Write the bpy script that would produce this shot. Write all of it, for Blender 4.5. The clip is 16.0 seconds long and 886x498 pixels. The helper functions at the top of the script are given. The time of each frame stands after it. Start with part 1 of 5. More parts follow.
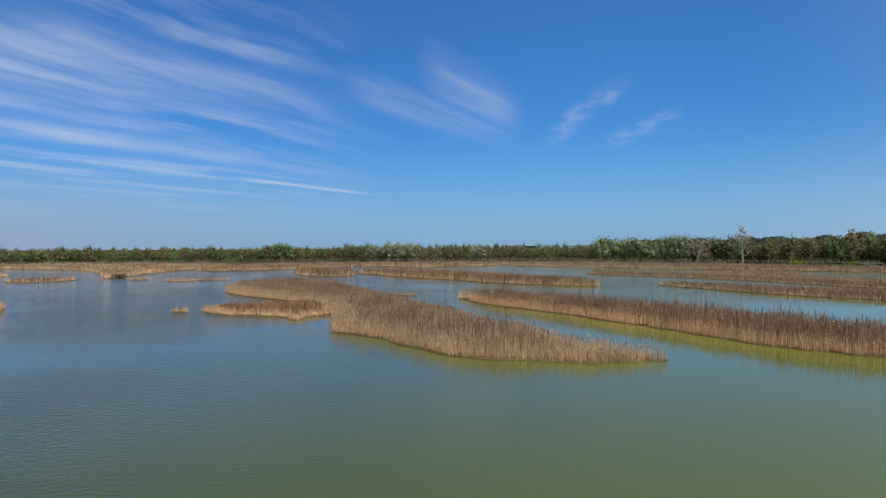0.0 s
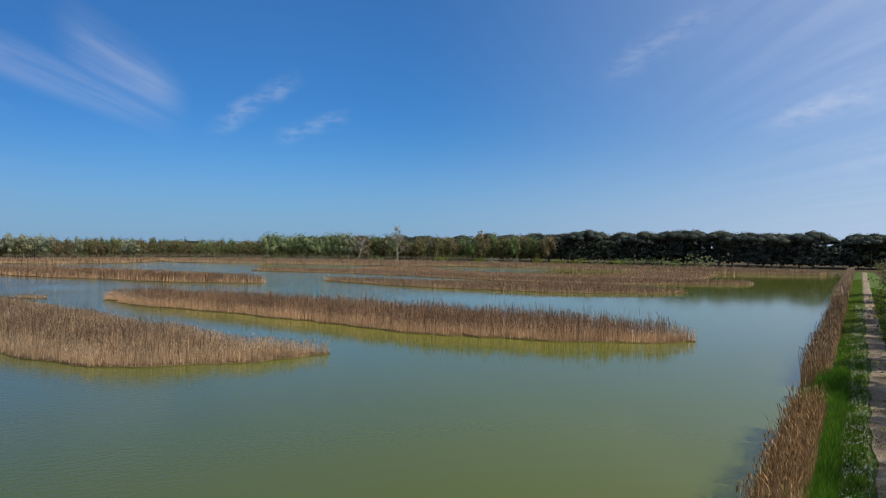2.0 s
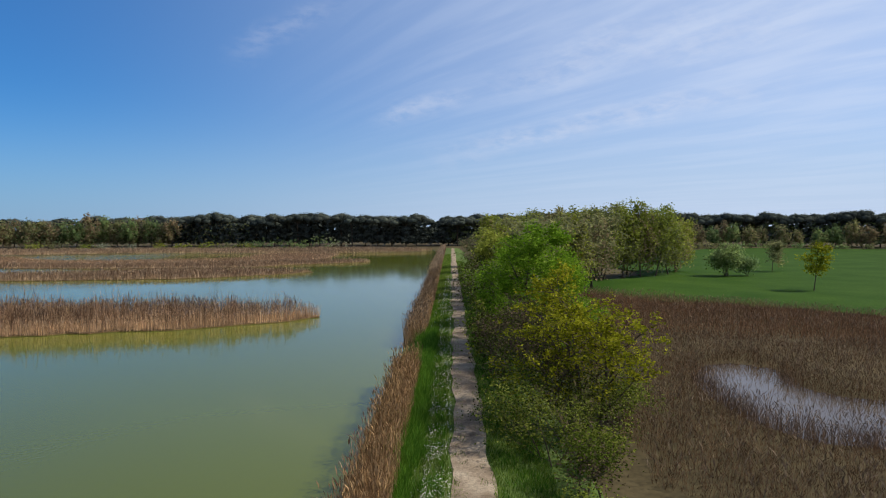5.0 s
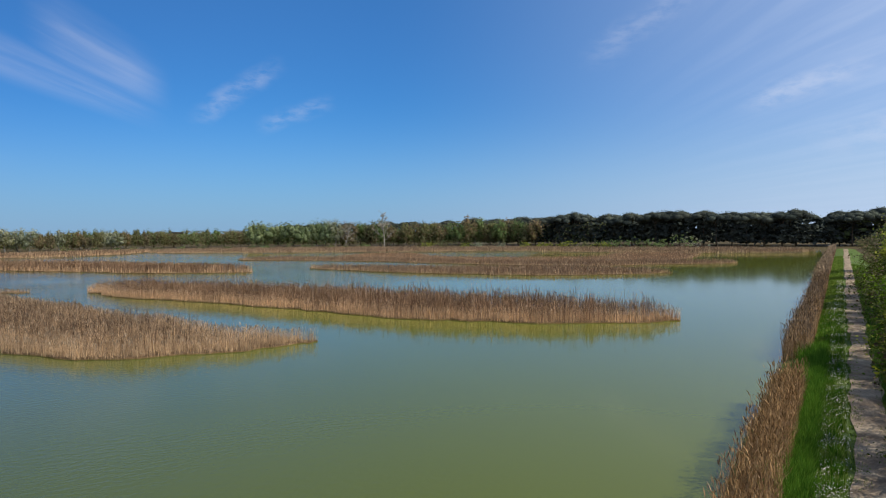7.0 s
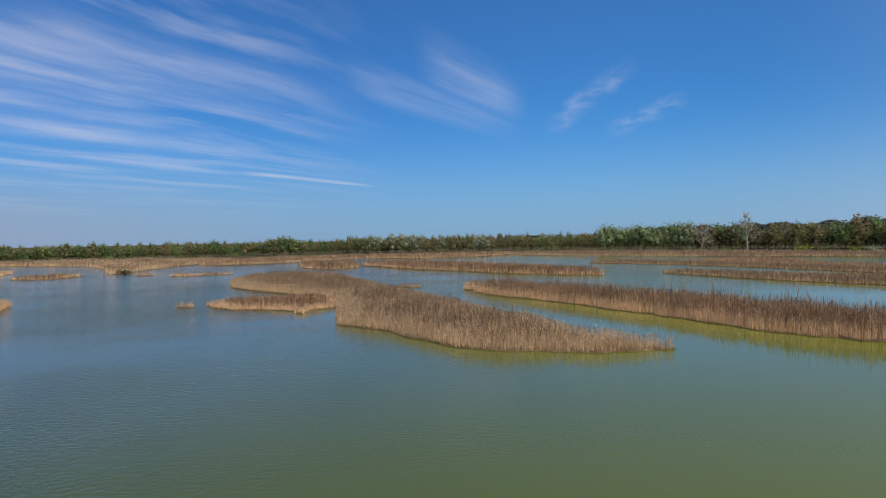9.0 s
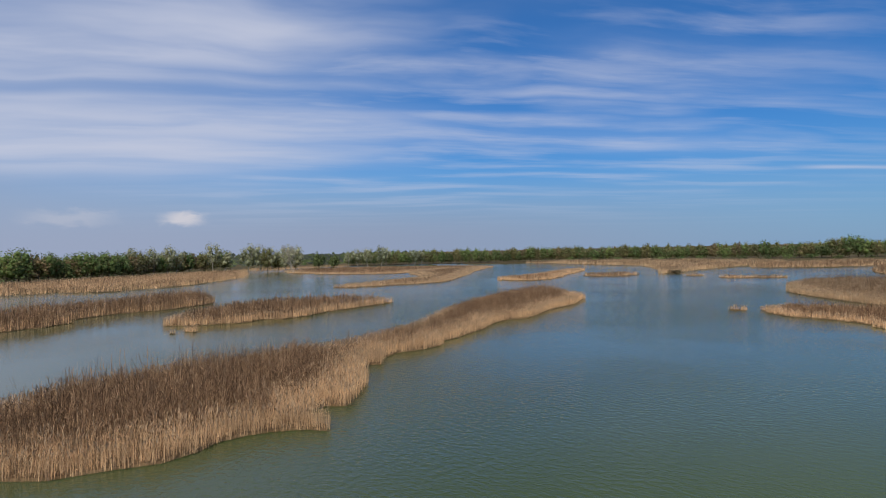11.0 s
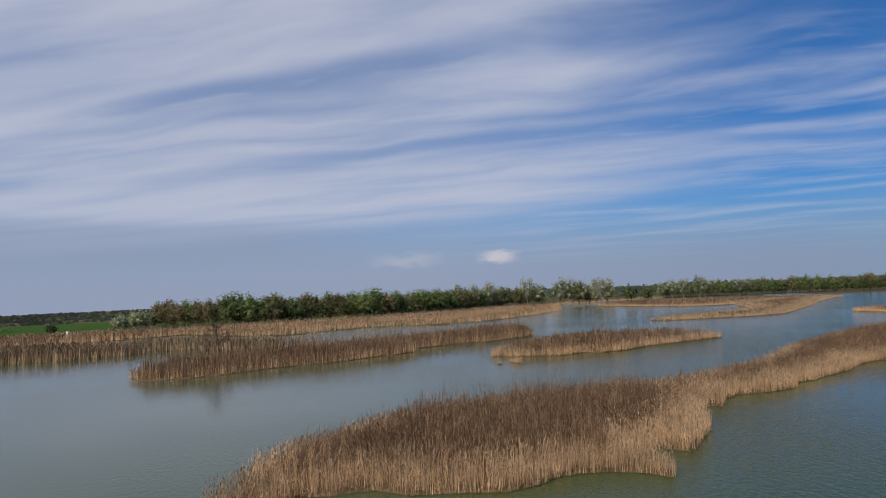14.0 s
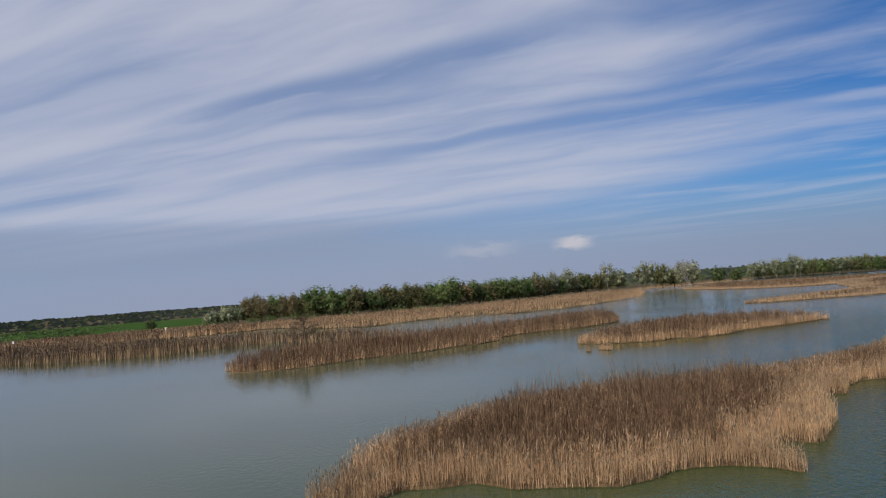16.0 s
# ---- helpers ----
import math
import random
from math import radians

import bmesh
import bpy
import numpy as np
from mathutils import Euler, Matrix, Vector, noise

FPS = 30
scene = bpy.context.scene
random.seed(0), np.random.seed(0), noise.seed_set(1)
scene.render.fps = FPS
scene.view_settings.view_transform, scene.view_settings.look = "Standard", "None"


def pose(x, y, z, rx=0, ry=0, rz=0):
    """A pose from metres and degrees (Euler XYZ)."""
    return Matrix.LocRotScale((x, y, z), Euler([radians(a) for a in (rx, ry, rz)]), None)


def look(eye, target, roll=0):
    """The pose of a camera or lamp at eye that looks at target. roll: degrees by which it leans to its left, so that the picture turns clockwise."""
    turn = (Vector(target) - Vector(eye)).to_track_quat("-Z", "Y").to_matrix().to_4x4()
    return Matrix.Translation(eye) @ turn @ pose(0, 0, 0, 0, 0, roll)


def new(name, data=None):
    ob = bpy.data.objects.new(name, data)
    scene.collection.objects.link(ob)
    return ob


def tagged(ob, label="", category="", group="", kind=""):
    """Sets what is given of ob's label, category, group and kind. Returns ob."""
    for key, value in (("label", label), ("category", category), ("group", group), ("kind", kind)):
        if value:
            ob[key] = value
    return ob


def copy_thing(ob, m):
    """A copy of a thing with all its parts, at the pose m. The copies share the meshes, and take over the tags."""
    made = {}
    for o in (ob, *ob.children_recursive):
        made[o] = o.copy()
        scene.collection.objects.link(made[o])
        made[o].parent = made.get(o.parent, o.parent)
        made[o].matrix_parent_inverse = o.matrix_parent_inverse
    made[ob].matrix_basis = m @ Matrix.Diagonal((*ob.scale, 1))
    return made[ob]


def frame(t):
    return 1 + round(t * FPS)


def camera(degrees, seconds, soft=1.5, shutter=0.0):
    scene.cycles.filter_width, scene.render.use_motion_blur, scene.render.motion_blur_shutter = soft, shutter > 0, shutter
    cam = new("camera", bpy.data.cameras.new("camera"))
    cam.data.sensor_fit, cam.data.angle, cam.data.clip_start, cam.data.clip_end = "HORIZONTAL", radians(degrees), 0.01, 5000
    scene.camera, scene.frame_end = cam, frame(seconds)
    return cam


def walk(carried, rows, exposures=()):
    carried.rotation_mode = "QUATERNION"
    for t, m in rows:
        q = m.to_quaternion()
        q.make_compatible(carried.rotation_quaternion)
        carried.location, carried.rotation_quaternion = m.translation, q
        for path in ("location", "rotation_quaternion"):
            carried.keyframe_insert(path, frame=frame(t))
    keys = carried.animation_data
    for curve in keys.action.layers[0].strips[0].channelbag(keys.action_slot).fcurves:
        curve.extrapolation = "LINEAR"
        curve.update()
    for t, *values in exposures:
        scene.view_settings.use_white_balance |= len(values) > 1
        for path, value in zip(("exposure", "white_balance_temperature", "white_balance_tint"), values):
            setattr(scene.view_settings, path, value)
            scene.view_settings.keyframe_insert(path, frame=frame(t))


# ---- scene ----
# ---------------------------------------------------------------- camera
cam = camera(70.6, 16.0, soft=1.05)
PATH = [  # seconds, eye x, y, z, heading clockwise from +y, pitch, roll
    (0, 0.91, -0.32, 8.99, 0.00, -0.16, -0.20),
    (0.5, 1.06, 0.06, 9.00, 8.13, -0.07, -0.68),
    (1, 1.14, 0.16, 9.01, 15.68, 0.20, -0.28),
    (1.5, 1.13, -0.01, 9.03, 21.44, 0.13, 0.41),
    (2, 1.11, -0.10, 9.05, 29.74, -0.42, 0.55),
    (2.5, 1.19, -0.11, 9.05, 44.03, -1.12, 0.97),
    (3, 1.20, -0.21, 9.05, 55.94, -0.58, 0.82),
    (3.2, 1.13, -0.33, 9.05, 58.92, -0.54, -0.02),
    (4.25, 1.02, -0.55, 9.04, 67.00, -1.25, -0.10),
    (5.3, 0.88, -0.76, 9.03, 58.99, -2.05, -0.07),
    (5.5, 0.88, -0.68, 9.02, 55.98, -2.00, 0.03),
    (6, 0.97, -0.54, 9.01, 47.22, -1.93, 0.15),
    (6.5, 1.14, -0.34, 9.01, 40.61, -1.90, -0.04),
    (7, 1.22, -0.21, 9.00, 30.91, -1.74, -0.66),
    (7.5, 1.13, -0.32, 9.01, 21.48, -1.48, -0.74),
    (8, 1.02, -0.47, 9.03, 14.36, -1.26, -0.52),
    (8.5, 0.92, -0.38, 9.05, 7.10, -1.15, -0.53),
    (9, 0.74, -0.04, 9.06, -0.30, -1.00, -1.09),
    (9.5, 0.44, 0.37, 9.06, -10.05, -0.60, -2.20),
    (10, 0.12, 0.64, 9.06, -25.49, -0.13, -1.22),
    (10.2, -0.06, 0.75, 9.06, -29.84, 0.01, -1.15),
    (11.2, -0.38, 0.78, 9.03, -51.60, 0.00, -1.30),
    (12.3, -0.79, 0.74, 9.00, -65.99, -0.11, -1.39),
    (12.5, -1.02, 0.68, 8.99, -67.23, 0.35, -1.25),
    (13, -1.39, 0.61, 8.98, -71.33, 0.94, 0.20),
    (13.5, -1.76, 0.53, 8.96, -74.88, 3.49, -2.59),
    (14, -2.00, 0.36, 8.92, -74.99, 4.11, -2.69),
    (14.5, -2.29, 0.18, 8.90, -75.00, 3.84, -3.80),
    (15, -2.70, 0.04, 8.89, -77.91, 4.16, -3.81),
    (15.5, -3.07, -0.14, 8.87, -79.48, 4.17, -4.13),
    (16, -3.40, -0.33, 8.85, -81.80, 3.55, -4.32),
]


def aim(x, y, z, heading, pitch, roll):
    return pose(x, y, z, 0, 0, -heading) @ pose(0, 0, 0, 90 + pitch, 0, 0) @ pose(0, 0, 0, 0, 0, roll)


walk(cam, [(row[0], aim(*row[1:])) for row in PATH], exposures=[(0, 0.06), (1.5, 0.02), (2.5, -0.03), (3.2, 0.02), (5.3, 0.05), (6.2, 0.06), (6.8, 0.12), (7.5, 0.08), (9, 0.0), (10.2, -0.02), (12.3, -0.22), (14, -0.25), (16, -0.27)])

# ---------------------------------------------------------------- sky and sun
SUN_HEADING, SUN_ELEVATION = 147.0, 46.0

world = bpy.data.worlds.new("sky")
scene.world = world
world.use_nodes = True
wn, wl = world.node_tree.nodes, world.node_tree.links
wn.clear()


def wmath(op, a, b=None, clamp=False):
    n = wn.new("ShaderNodeMath")
    n.operation, n.use_clamp = op, clamp
    for i, v in enumerate((a, b)):
        if v is None:
            continue
        if isinstance(v, (int, float)):
            n.inputs[i].default_value = v
        else:
            wl.new(v, n.inputs[i])
    return n.outputs[0]


def wramp(value, lo, hi):
    n = wn.new("ShaderNodeMapRange")
    n.interpolation_type = "SMOOTHSTEP"
    wl.new(value, n.inputs[0])
    n.inputs[1].default_value, n.inputs[2].default_value = lo, hi
    return n.outputs[0]


sky = wn.new("ShaderNodeTexSky")
sky.sky_type, sky.sun_disc = "NISHITA", False
sky.sun_elevation, sky.sun_rotation = radians(SUN_ELEVATION), radians(SUN_HEADING)
sky.altitude, sky.air_density, sky.dust_density, sky.ozone_density = 0.0, 1.0, 0.3, 5.0

tc = wn.new("ShaderNodeTexCoord")
sep = wn.new("ShaderNodeSeparateXYZ")
wl.new(tc.outputs["Generated"], sep.inputs[0])
dx, dy, dz = sep.outputs
AZ = wmath("MULTIPLY", wmath("ARCTAN2", dx, dy), 57.2958)       # heading and height in the sky, in degrees
EL = wmath("MULTIPLY", wmath("ARCSINE", dz), 57.2958)


def wnoise(u, v, seed, detail=6, distort=0.4, rough=0.58):
    comb = wn.new("ShaderNodeCombineXYZ")
    wl.new(u, comb.inputs[0]), wl.new(v, comb.inputs[1])
    comb.inputs[2].default_value = seed
    n = wn.new("ShaderNodeTexNoise")
    wl.new(comb.outputs[0], n.inputs["Vector"])
    n.inputs["Scale"].default_value, n.inputs["Detail"].default_value = 1.0, detail
    n.inputs["Roughness"].default_value, n.inputs["Distortion"].default_value = rough, distort
    return n.outputs[0]


def spread(value, centre, inner, outer):
    """1 near the centre, fading to 0."""
    return wramp(wmath("SUBTRACT", outer, wmath("ABSOLUTE", wmath("SUBTRACT", value, centre))), 0.0, outer - inner)


# the cirrus lies in parallel streaks on a high sheet that runs from heading 30 to heading 210: ROW counts the streaks outwards
ROW = wmath("LOGARITHM", wmath("DIVIDE", wmath("MAXIMUM", wmath("ABSOLUTE", wmath("COSINE", wmath("MULTIPLY", wmath("ADD", AZ, 60.0), 0.0174533))), 0.06),
                               wmath("TANGENT", wmath("MULTIPLY", wmath("MAXIMUM", EL, 1.2), 0.0174533))), 2.718282)
WARP = wmath("SUBTRACT", wnoise(wmath("MULTIPLY", AZ, 0.06), wmath("MULTIPLY", ROW, 2.0), 4.0, 1.5, 0.0), 0.5)
BENT = wmath("ADD", ROW, wmath("MULTIPLY", WARP, 0.15))
FIBRE = wnoise(wmath("MULTIPLY", AZ, 0.07), wmath("MULTIPLY", BENT, 8.5), 7.0, 5, 0.0, 0.52)
SHEET = wnoise(wmath("MULTIPLY", AZ, 0.034), wmath("MULTIPLY", BENT, 3.9), 2.3, 4, 0.0, 0.5)
SOFT = wnoise(wmath("MULTIPLY", AZ, 0.07), wmath("MULTIPLY", EL, 0.12), 9.0, 4, 0.3)

CURL = wmath("SUBTRACT", wnoise(wmath("MULTIPLY", AZ, 0.55), wmath("MULTIPLY", EL, 1.3), 14.0, 5, 0.2), 0.5)


def streaks(rows):
    """Streaks of cloud from one heading to another along a row, each (heading, heading, row, half width, strength)."""
    total = None
    for a0, a1, row, half, power in rows:
        one = wmath("MULTIPLY", wmath("MULTIPLY", spread(AZ, (a0 + a1) / 2, abs(a1 - a0) * 0.22, abs(a1 - a0) * 0.62), power), spread(BENT, row, half * 0.15, half * 1.6))
        total = one if total is None else wmath("MAXIMUM", total, one)
    return total


FRAYED = wmath("ADD", wmath("MULTIPLY", wramp(FIBRE, 0.29, 0.72), 0.8), 0.2)
wisp = streaks([(-40, -14, 1.20, 0.10, 0.5), (-47, -12, 1.33, 0.05, 0.55), (-40, -24, 1.42, 0.06, 0.42), (-66, -20, 1.67, 0.13, 0.6), (-64, -36, 1.21, 0.07, 0.55), (-38, -8, 1.06, 0.08, 0.34),
                (-18.6, -6.6, 1.955, 0.032, 0.62), (-24, -15, 1.62, 0.05, 0.4), (-9, 6, 0.88, 0.10, 0.28), (-40, -22, 1.58, 0.10, 0.45), (-2, 7, 0.62, 0.14, 0.3), (-54, -28, 1.53, 0.06, 0.6), (-52, -38, 1.27, 0.05, 0.4)])
SLANT = [(9.4, 9.6, 16.6, 14.2, 0.6, 0.27), (14.8, 9.2, 21.0, 11.2, 0.55, 0.25), (44, 14.2, 54, 18.8, 0.9, 0.18), (56.5, 9.7, 65.5, 12.3, 0.6, 0.34), (62, 6.6, 92, 11.8, 0.9, 0.4), (66, 13, 95, 17.5, 1.3, 0.3)]
slant = None
for a0, e0, a1, e1, half, power in SLANT:
    ln = math.hypot(a1 - a0, e1 - e0)
    ux, uy = (a1 - a0) / ln, (e1 - e0) / ln
    u = wmath("ADD", wmath("MULTIPLY", wmath("SUBTRACT", AZ, (a0 + a1) / 2), ux), wmath("MULTIPLY", wmath("SUBTRACT", EL, (e0 + e1) / 2), uy))
    v = wmath("ADD", wmath("MULTIPLY", wmath("SUBTRACT", AZ, (a0 + a1) / 2), -uy), wmath("MULTIPLY", wmath("SUBTRACT", EL, (e0 + e1) / 2), ux))
    v = wmath("ADD", v, wmath("MULTIPLY", wmath("SUBTRACT", SOFT, 0.5), 5.0 * half))
    one = wmath("MULTIPLY", spread(u, 0.0, ln * 0.2, ln * 0.62), wmath("MULTIPLY", spread(v, 0.0, 0.0, half * 2.2), power))
    slant = one if slant is None else wmath("MAXIMUM", slant, one)
wisp = wmath("MAXIMUM", wmath("MULTIPLY", wisp, FRAYED), wmath("MULTIPLY", slant, wramp(CURL, -0.22, 0.2)))
thin = wmath("MULTIPLY", wmath("MULTIPLY", wramp(FIBRE, 0.40, 0.72), spread(AZ, -42, 18, 40)), wmath("MULTIPLY", spread(EL, 12, 5, 11), 0.40))
# the bank of cloud over the west, with its blue gaps
cover = wmath("MULTIPLY", spread(AZ, -104, 30, 72), wramp(EL, 4.0, 8.0))
bank = wramp(wmath("ADD", wmath("MULTIPLY", SHEET, 0.62), wmath("ADD", wmath("MULTIPLY", cover, 0.26), wmath("MULTIPLY", FIBRE, 0.14))), 0.40, 0.80)
bank = wmath("MAXIMUM", bank, wmath("MULTIPLY", streaks([(-125, -52, 1.17, 0.10, 0.85), (-120, -34, 1.62, 0.18, 0.85), (-122, -60, 1.95, 0.22, 0.7), (-130, -84, 0.74, 0.10, 0.7)]), wmath("ADD", wmath("MULTIPLY", wramp(FIBRE, 0.3, 0.62), 0.4), 0.6)))
gaps = wmath("MULTIPLY", streaks([(-108, -66, 0.93, 0.07, 0.85), (-94, -40, 1.385, 0.05, 0.8), (-76, -30, 1.44, 0.04, 0.5), (-104, -84, 1.44, 0.05, 0.35)]), wramp(FIBRE, 0.25, 0.5))
bank = wmath("MULTIPLY", wmath("MULTIPLY", bank, wmath("SUBTRACT", 1.0, gaps)), wmath("MULTIPLY", spread(AZ, -104, 38, 76), wmath("MULTIPLY", wramp(EL, 2.0, 8.0), 0.9)))
bank = wmath("MULTIPLY", bank, wramp(wmath("SUBTRACT", 75, EL), 0.0, 30.0))
glare = wmath("MULTIPLY", wmath("ADD", wmath("MULTIPLY", wmath("MULTIPLY", wramp(FIBRE, 0.36, 0.7), wramp(wmath("ABSOLUTE", wmath("SUBTRACT", AZ, 30.0)), 12.0, 34.0)), 0.16), 0.58), spread(AZ, 130, 34, 106))
glare = wmath("MULTIPLY", glare, wmath("ADD", wmath("MULTIPLY", wramp(EL, 1.0, 13.0), 0.35), 0.65))
puff = wmath("MULTIPLY", spread(wmath("ADD", AZ, wmath("MULTIPLY", CURL, 2.0)), -70.0, 0.3, 2.3), spread(wmath("ADD", EL, wmath("MULTIPLY", CURL, 1.3)), 3.15, 0.1, 0.75))
puff = wmath("MAXIMUM", puff, wmath("MULTIPLY", wmath("MULTIPLY", spread(wmath("ADD", AZ, wmath("MULTIPLY", CURL, 3.0)), -78.4, 0.5, 4.4), spread(wmath("ADD", EL, wmath("MULTIPLY", CURL, 1.6)), 3.2, 0.1, 0.9)), 0.35))
ledge = wmath("MULTIPLY", wmath("MULTIPLY", spread(AZ, -112, 18, 34), spread(wmath("ADD", EL, wmath("MULTIPLY", SOFT, 2.0)), 6.0, 1.0, 2.6)), 0.5)

deep = wn.new("ShaderNodeMix")
deep.data_type, deep.blend_type = "RGBA", "MULTIPLY"
deep.inputs[0].default_value = 1.0
wl.new(sky.outputs[0], deep.inputs[6])
deep.inputs[7].default_value = (0.43, 0.90, 1.28, 1)


def over(under_, fac, colour):
    n = wn.new("ShaderNodeMix")
    n.data_type = "RGBA"
    wl.new(fac, n.inputs[0]), wl.new(under_, n.inputs[6])
    n.inputs[7].default_value = (*colour, 1)
    return n.outputs[2]


dim = wn.new("ShaderNodeMix")
dim.data_type, dim.blend_type = "RGBA", "MULTIPLY"
wl.new(wmath("SUBTRACT", 1.0, wramp(EL, 6.0, 30.0)), dim.inputs[0]), wl.new(deep.outputs[2], dim.inputs[6])
dim.inputs[7].default_value = (0.68, 0.80, 0.86, 1)
high = wn.new("ShaderNodeMix")
high.data_type, high.blend_type = "RGBA", "MULTIPLY"
wl.new(wramp(EL, 24.0, 55.0), high.inputs[0]), wl.new(dim.outputs[2], high.inputs[6])
high.inputs[7].default_value = (0.78, 0.80, 0.74, 1)
anti = wn.new("ShaderNodeMix")                                                # deepest blue opposite the sun
anti.data_type, anti.blend_type = "RGBA", "MULTIPLY"
wl.new(spread(AZ, SUN_HEADING - 174.0, 12, 48), anti.inputs[0]), wl.new(high.outputs[2], anti.inputs[6])
anti.inputs[7].default_value = (0.82, 0.82, 0.86, 1)
low = wmath("POWER", wmath("SUBTRACT", 1.0, wramp(EL, -1.0, 14.0)), 1.8)
col = over(anti.outputs[2], wmath("MULTIPLY", low, 0.75), (2.5, 3.75, 5.9))
col = over(col, wmath("MULTIPLY", wmath("MULTIPLY", wramp(AZ, 12.0, 90.0), wramp(wmath("SUBTRACT", 190.0, AZ), 0.0, 60.0)), wmath("MULTIPLY", low, 0.8)), (4.7, 5.9, 8.0))
col = over(col, wmath("MULTIPLY", spread(AZ, -80, 24, 80), wmath("SUBTRACT", 1.0, wramp(EL, 0.5, 7.5))), (2.9, 3.55, 5.05))
col = over(col, wmath("MULTIPLY", spread(AZ, -118, 36, 76), wmath("SUBTRACT", 0.50, wmath("MULTIPLY", wramp(EL, 10.0, 45.0), 0.3))), (3.9, 4.45, 6.0))
col = over(col, wmath("MAXIMUM", wmath("MAXIMUM", wisp, thin), bank), (5.9, 6.25, 7.6))
col = over(col, ledge, (3.3, 3.8, 5.2))
col = over(col, glare, (6.6, 7.4, 9.0))
col = over(col, puff, (6.2, 6.2, 6.9))
back = wn.new("ShaderNodeBackground")
wl.new(col, back.inputs[0])
back.inputs[1].default_value = 0.10
wout = wn.new("ShaderNodeOutputWorld")
wl.new(back.outputs[0], wout.inputs[0])

sun = new("sun", bpy.data.lights.new("sun", "SUN"))
sun.data.energy, sun.data.angle, sun.data.color = 4.4, radians(0.7), (1.0, 0.94, 0.83)
sh, se = radians(SUN_HEADING), radians(SUN_ELEVATION)
sun.matrix_world = look((0, 0, 60), Vector((0, 0, 60)) - Vector((math.sin(sh) * math.cos(se), math.cos(sh) * math.cos(se), math.sin(se))))


# ---------------------------------------------------------------- materials
def material(name):
    m = bpy.data.materials.new(name)
    m.use_nodes = True
    nt = m.node_tree
    nt.nodes.clear()
    out = nt.nodes.new("ShaderNodeOutputMaterial")
    return m, nt, nt.nodes, nt.links, out


def noise_node(nt, scale, detail=4, rough=0.55, coords="Object", stretch=None):
    t = nt.nodes.new("ShaderNodeTexCoord")
    n = nt.nodes.new("ShaderNodeTexNoise")
    n.inputs["Scale"].default_value, n.inputs["Detail"].default_value, n.inputs["Roughness"].default_value = scale, detail, rough
    if coords == "World":
        src = nt.nodes.new("ShaderNodeNewGeometry").outputs["Position"]
    else:
        src = t.outputs[coords]
    if stretch:
        mp = nt.nodes.new("ShaderNodeMapping")
        mp.inputs["Scale"].default_value = stretch
        nt.links.new(src, mp.inputs[0])
        src = mp.outputs[0]
    nt.links.new(src, n.inputs["Vector"])
    return n.outputs[0]


def ramp(nt, fac, stops):
    r = nt.nodes.new("ShaderNodeValToRGB")
    e = r.color_ramp.elements
    while len(e) < len(stops):
        e.new(0.5)
    for el, (p, c) in zip(e, stops):
        el.position, el.color = p, (*c, 1)
    nt.links.new(fac, r.inputs[0])
    return r.outputs[0]


def blend(nt, fac, a, b, mode="MIX"):
    m = nt.nodes.new("ShaderNodeMix")
    m.data_type, m.blend_type = "RGBA", mode
    for i, v in ((0, fac), (6, a), (7, b)):
        if isinstance(v, (int, float)):
            m.inputs[i].default_value = v
        elif isinstance(v, tuple):
            m.inputs[i].default_value = (*v, 1)
        else:
            nt.links.new(v, m.inputs[i])
    return m.outputs[2]


def leafy(name, dark, mid, light, through_=0.35, patch=0.35):
    """Thin leaves or blades: diffuse, partly translucent, each with a shade of its own, and slow patches of tone."""
    m, nt, N, L, out = material(name)
    geo = N.new("ShaderNodeNewGeometry")
    col = ramp(nt, geo.outputs["Random Per Island"], [(0.0, dark), (0.5, mid), (1.0, light)])
    slow = ramp(nt, noise_node(nt, patch, 3, coords="World"), [(0.3, (0.72, 0.72, 0.72)), (0.7, (1.2, 1.17, 1.12))])
    col = blend(nt, 1.0, col, slow, "MULTIPLY")
    tuft = ramp(nt, noise_node(nt, patch * 7, 2, coords="World"), [(0.32, (0.66, 0.66, 0.66)), (0.68, (1.24, 1.23, 1.2))])
    col = blend(nt, 1.0, col, tuft, "MULTIPLY")
    info = N.new("ShaderNodeObjectInfo")
    tone = ramp(nt, info.outputs["Random"], [(0.0, (0.82, 0.86, 0.84)), (1.0, (1.15, 1.1, 1.0))])
    col = blend(nt, 1.0, col, tone, "MULTIPLY")
    d, t = N.new("ShaderNodeBsdfDiffuse"), N.new("ShaderNodeBsdfTranslucent")
    L.new(col, d.inputs[0]), L.new(col, t.inputs[0])
    mx = N.new("ShaderNodeMixShader")
    mx.inputs[0].default_value = through_
    L.new(d.outputs[0], mx.inputs[1]), L.new(t.outputs[0], mx.inputs[2])
    L.new(mx.outputs[0], out.inputs[0])
    return m


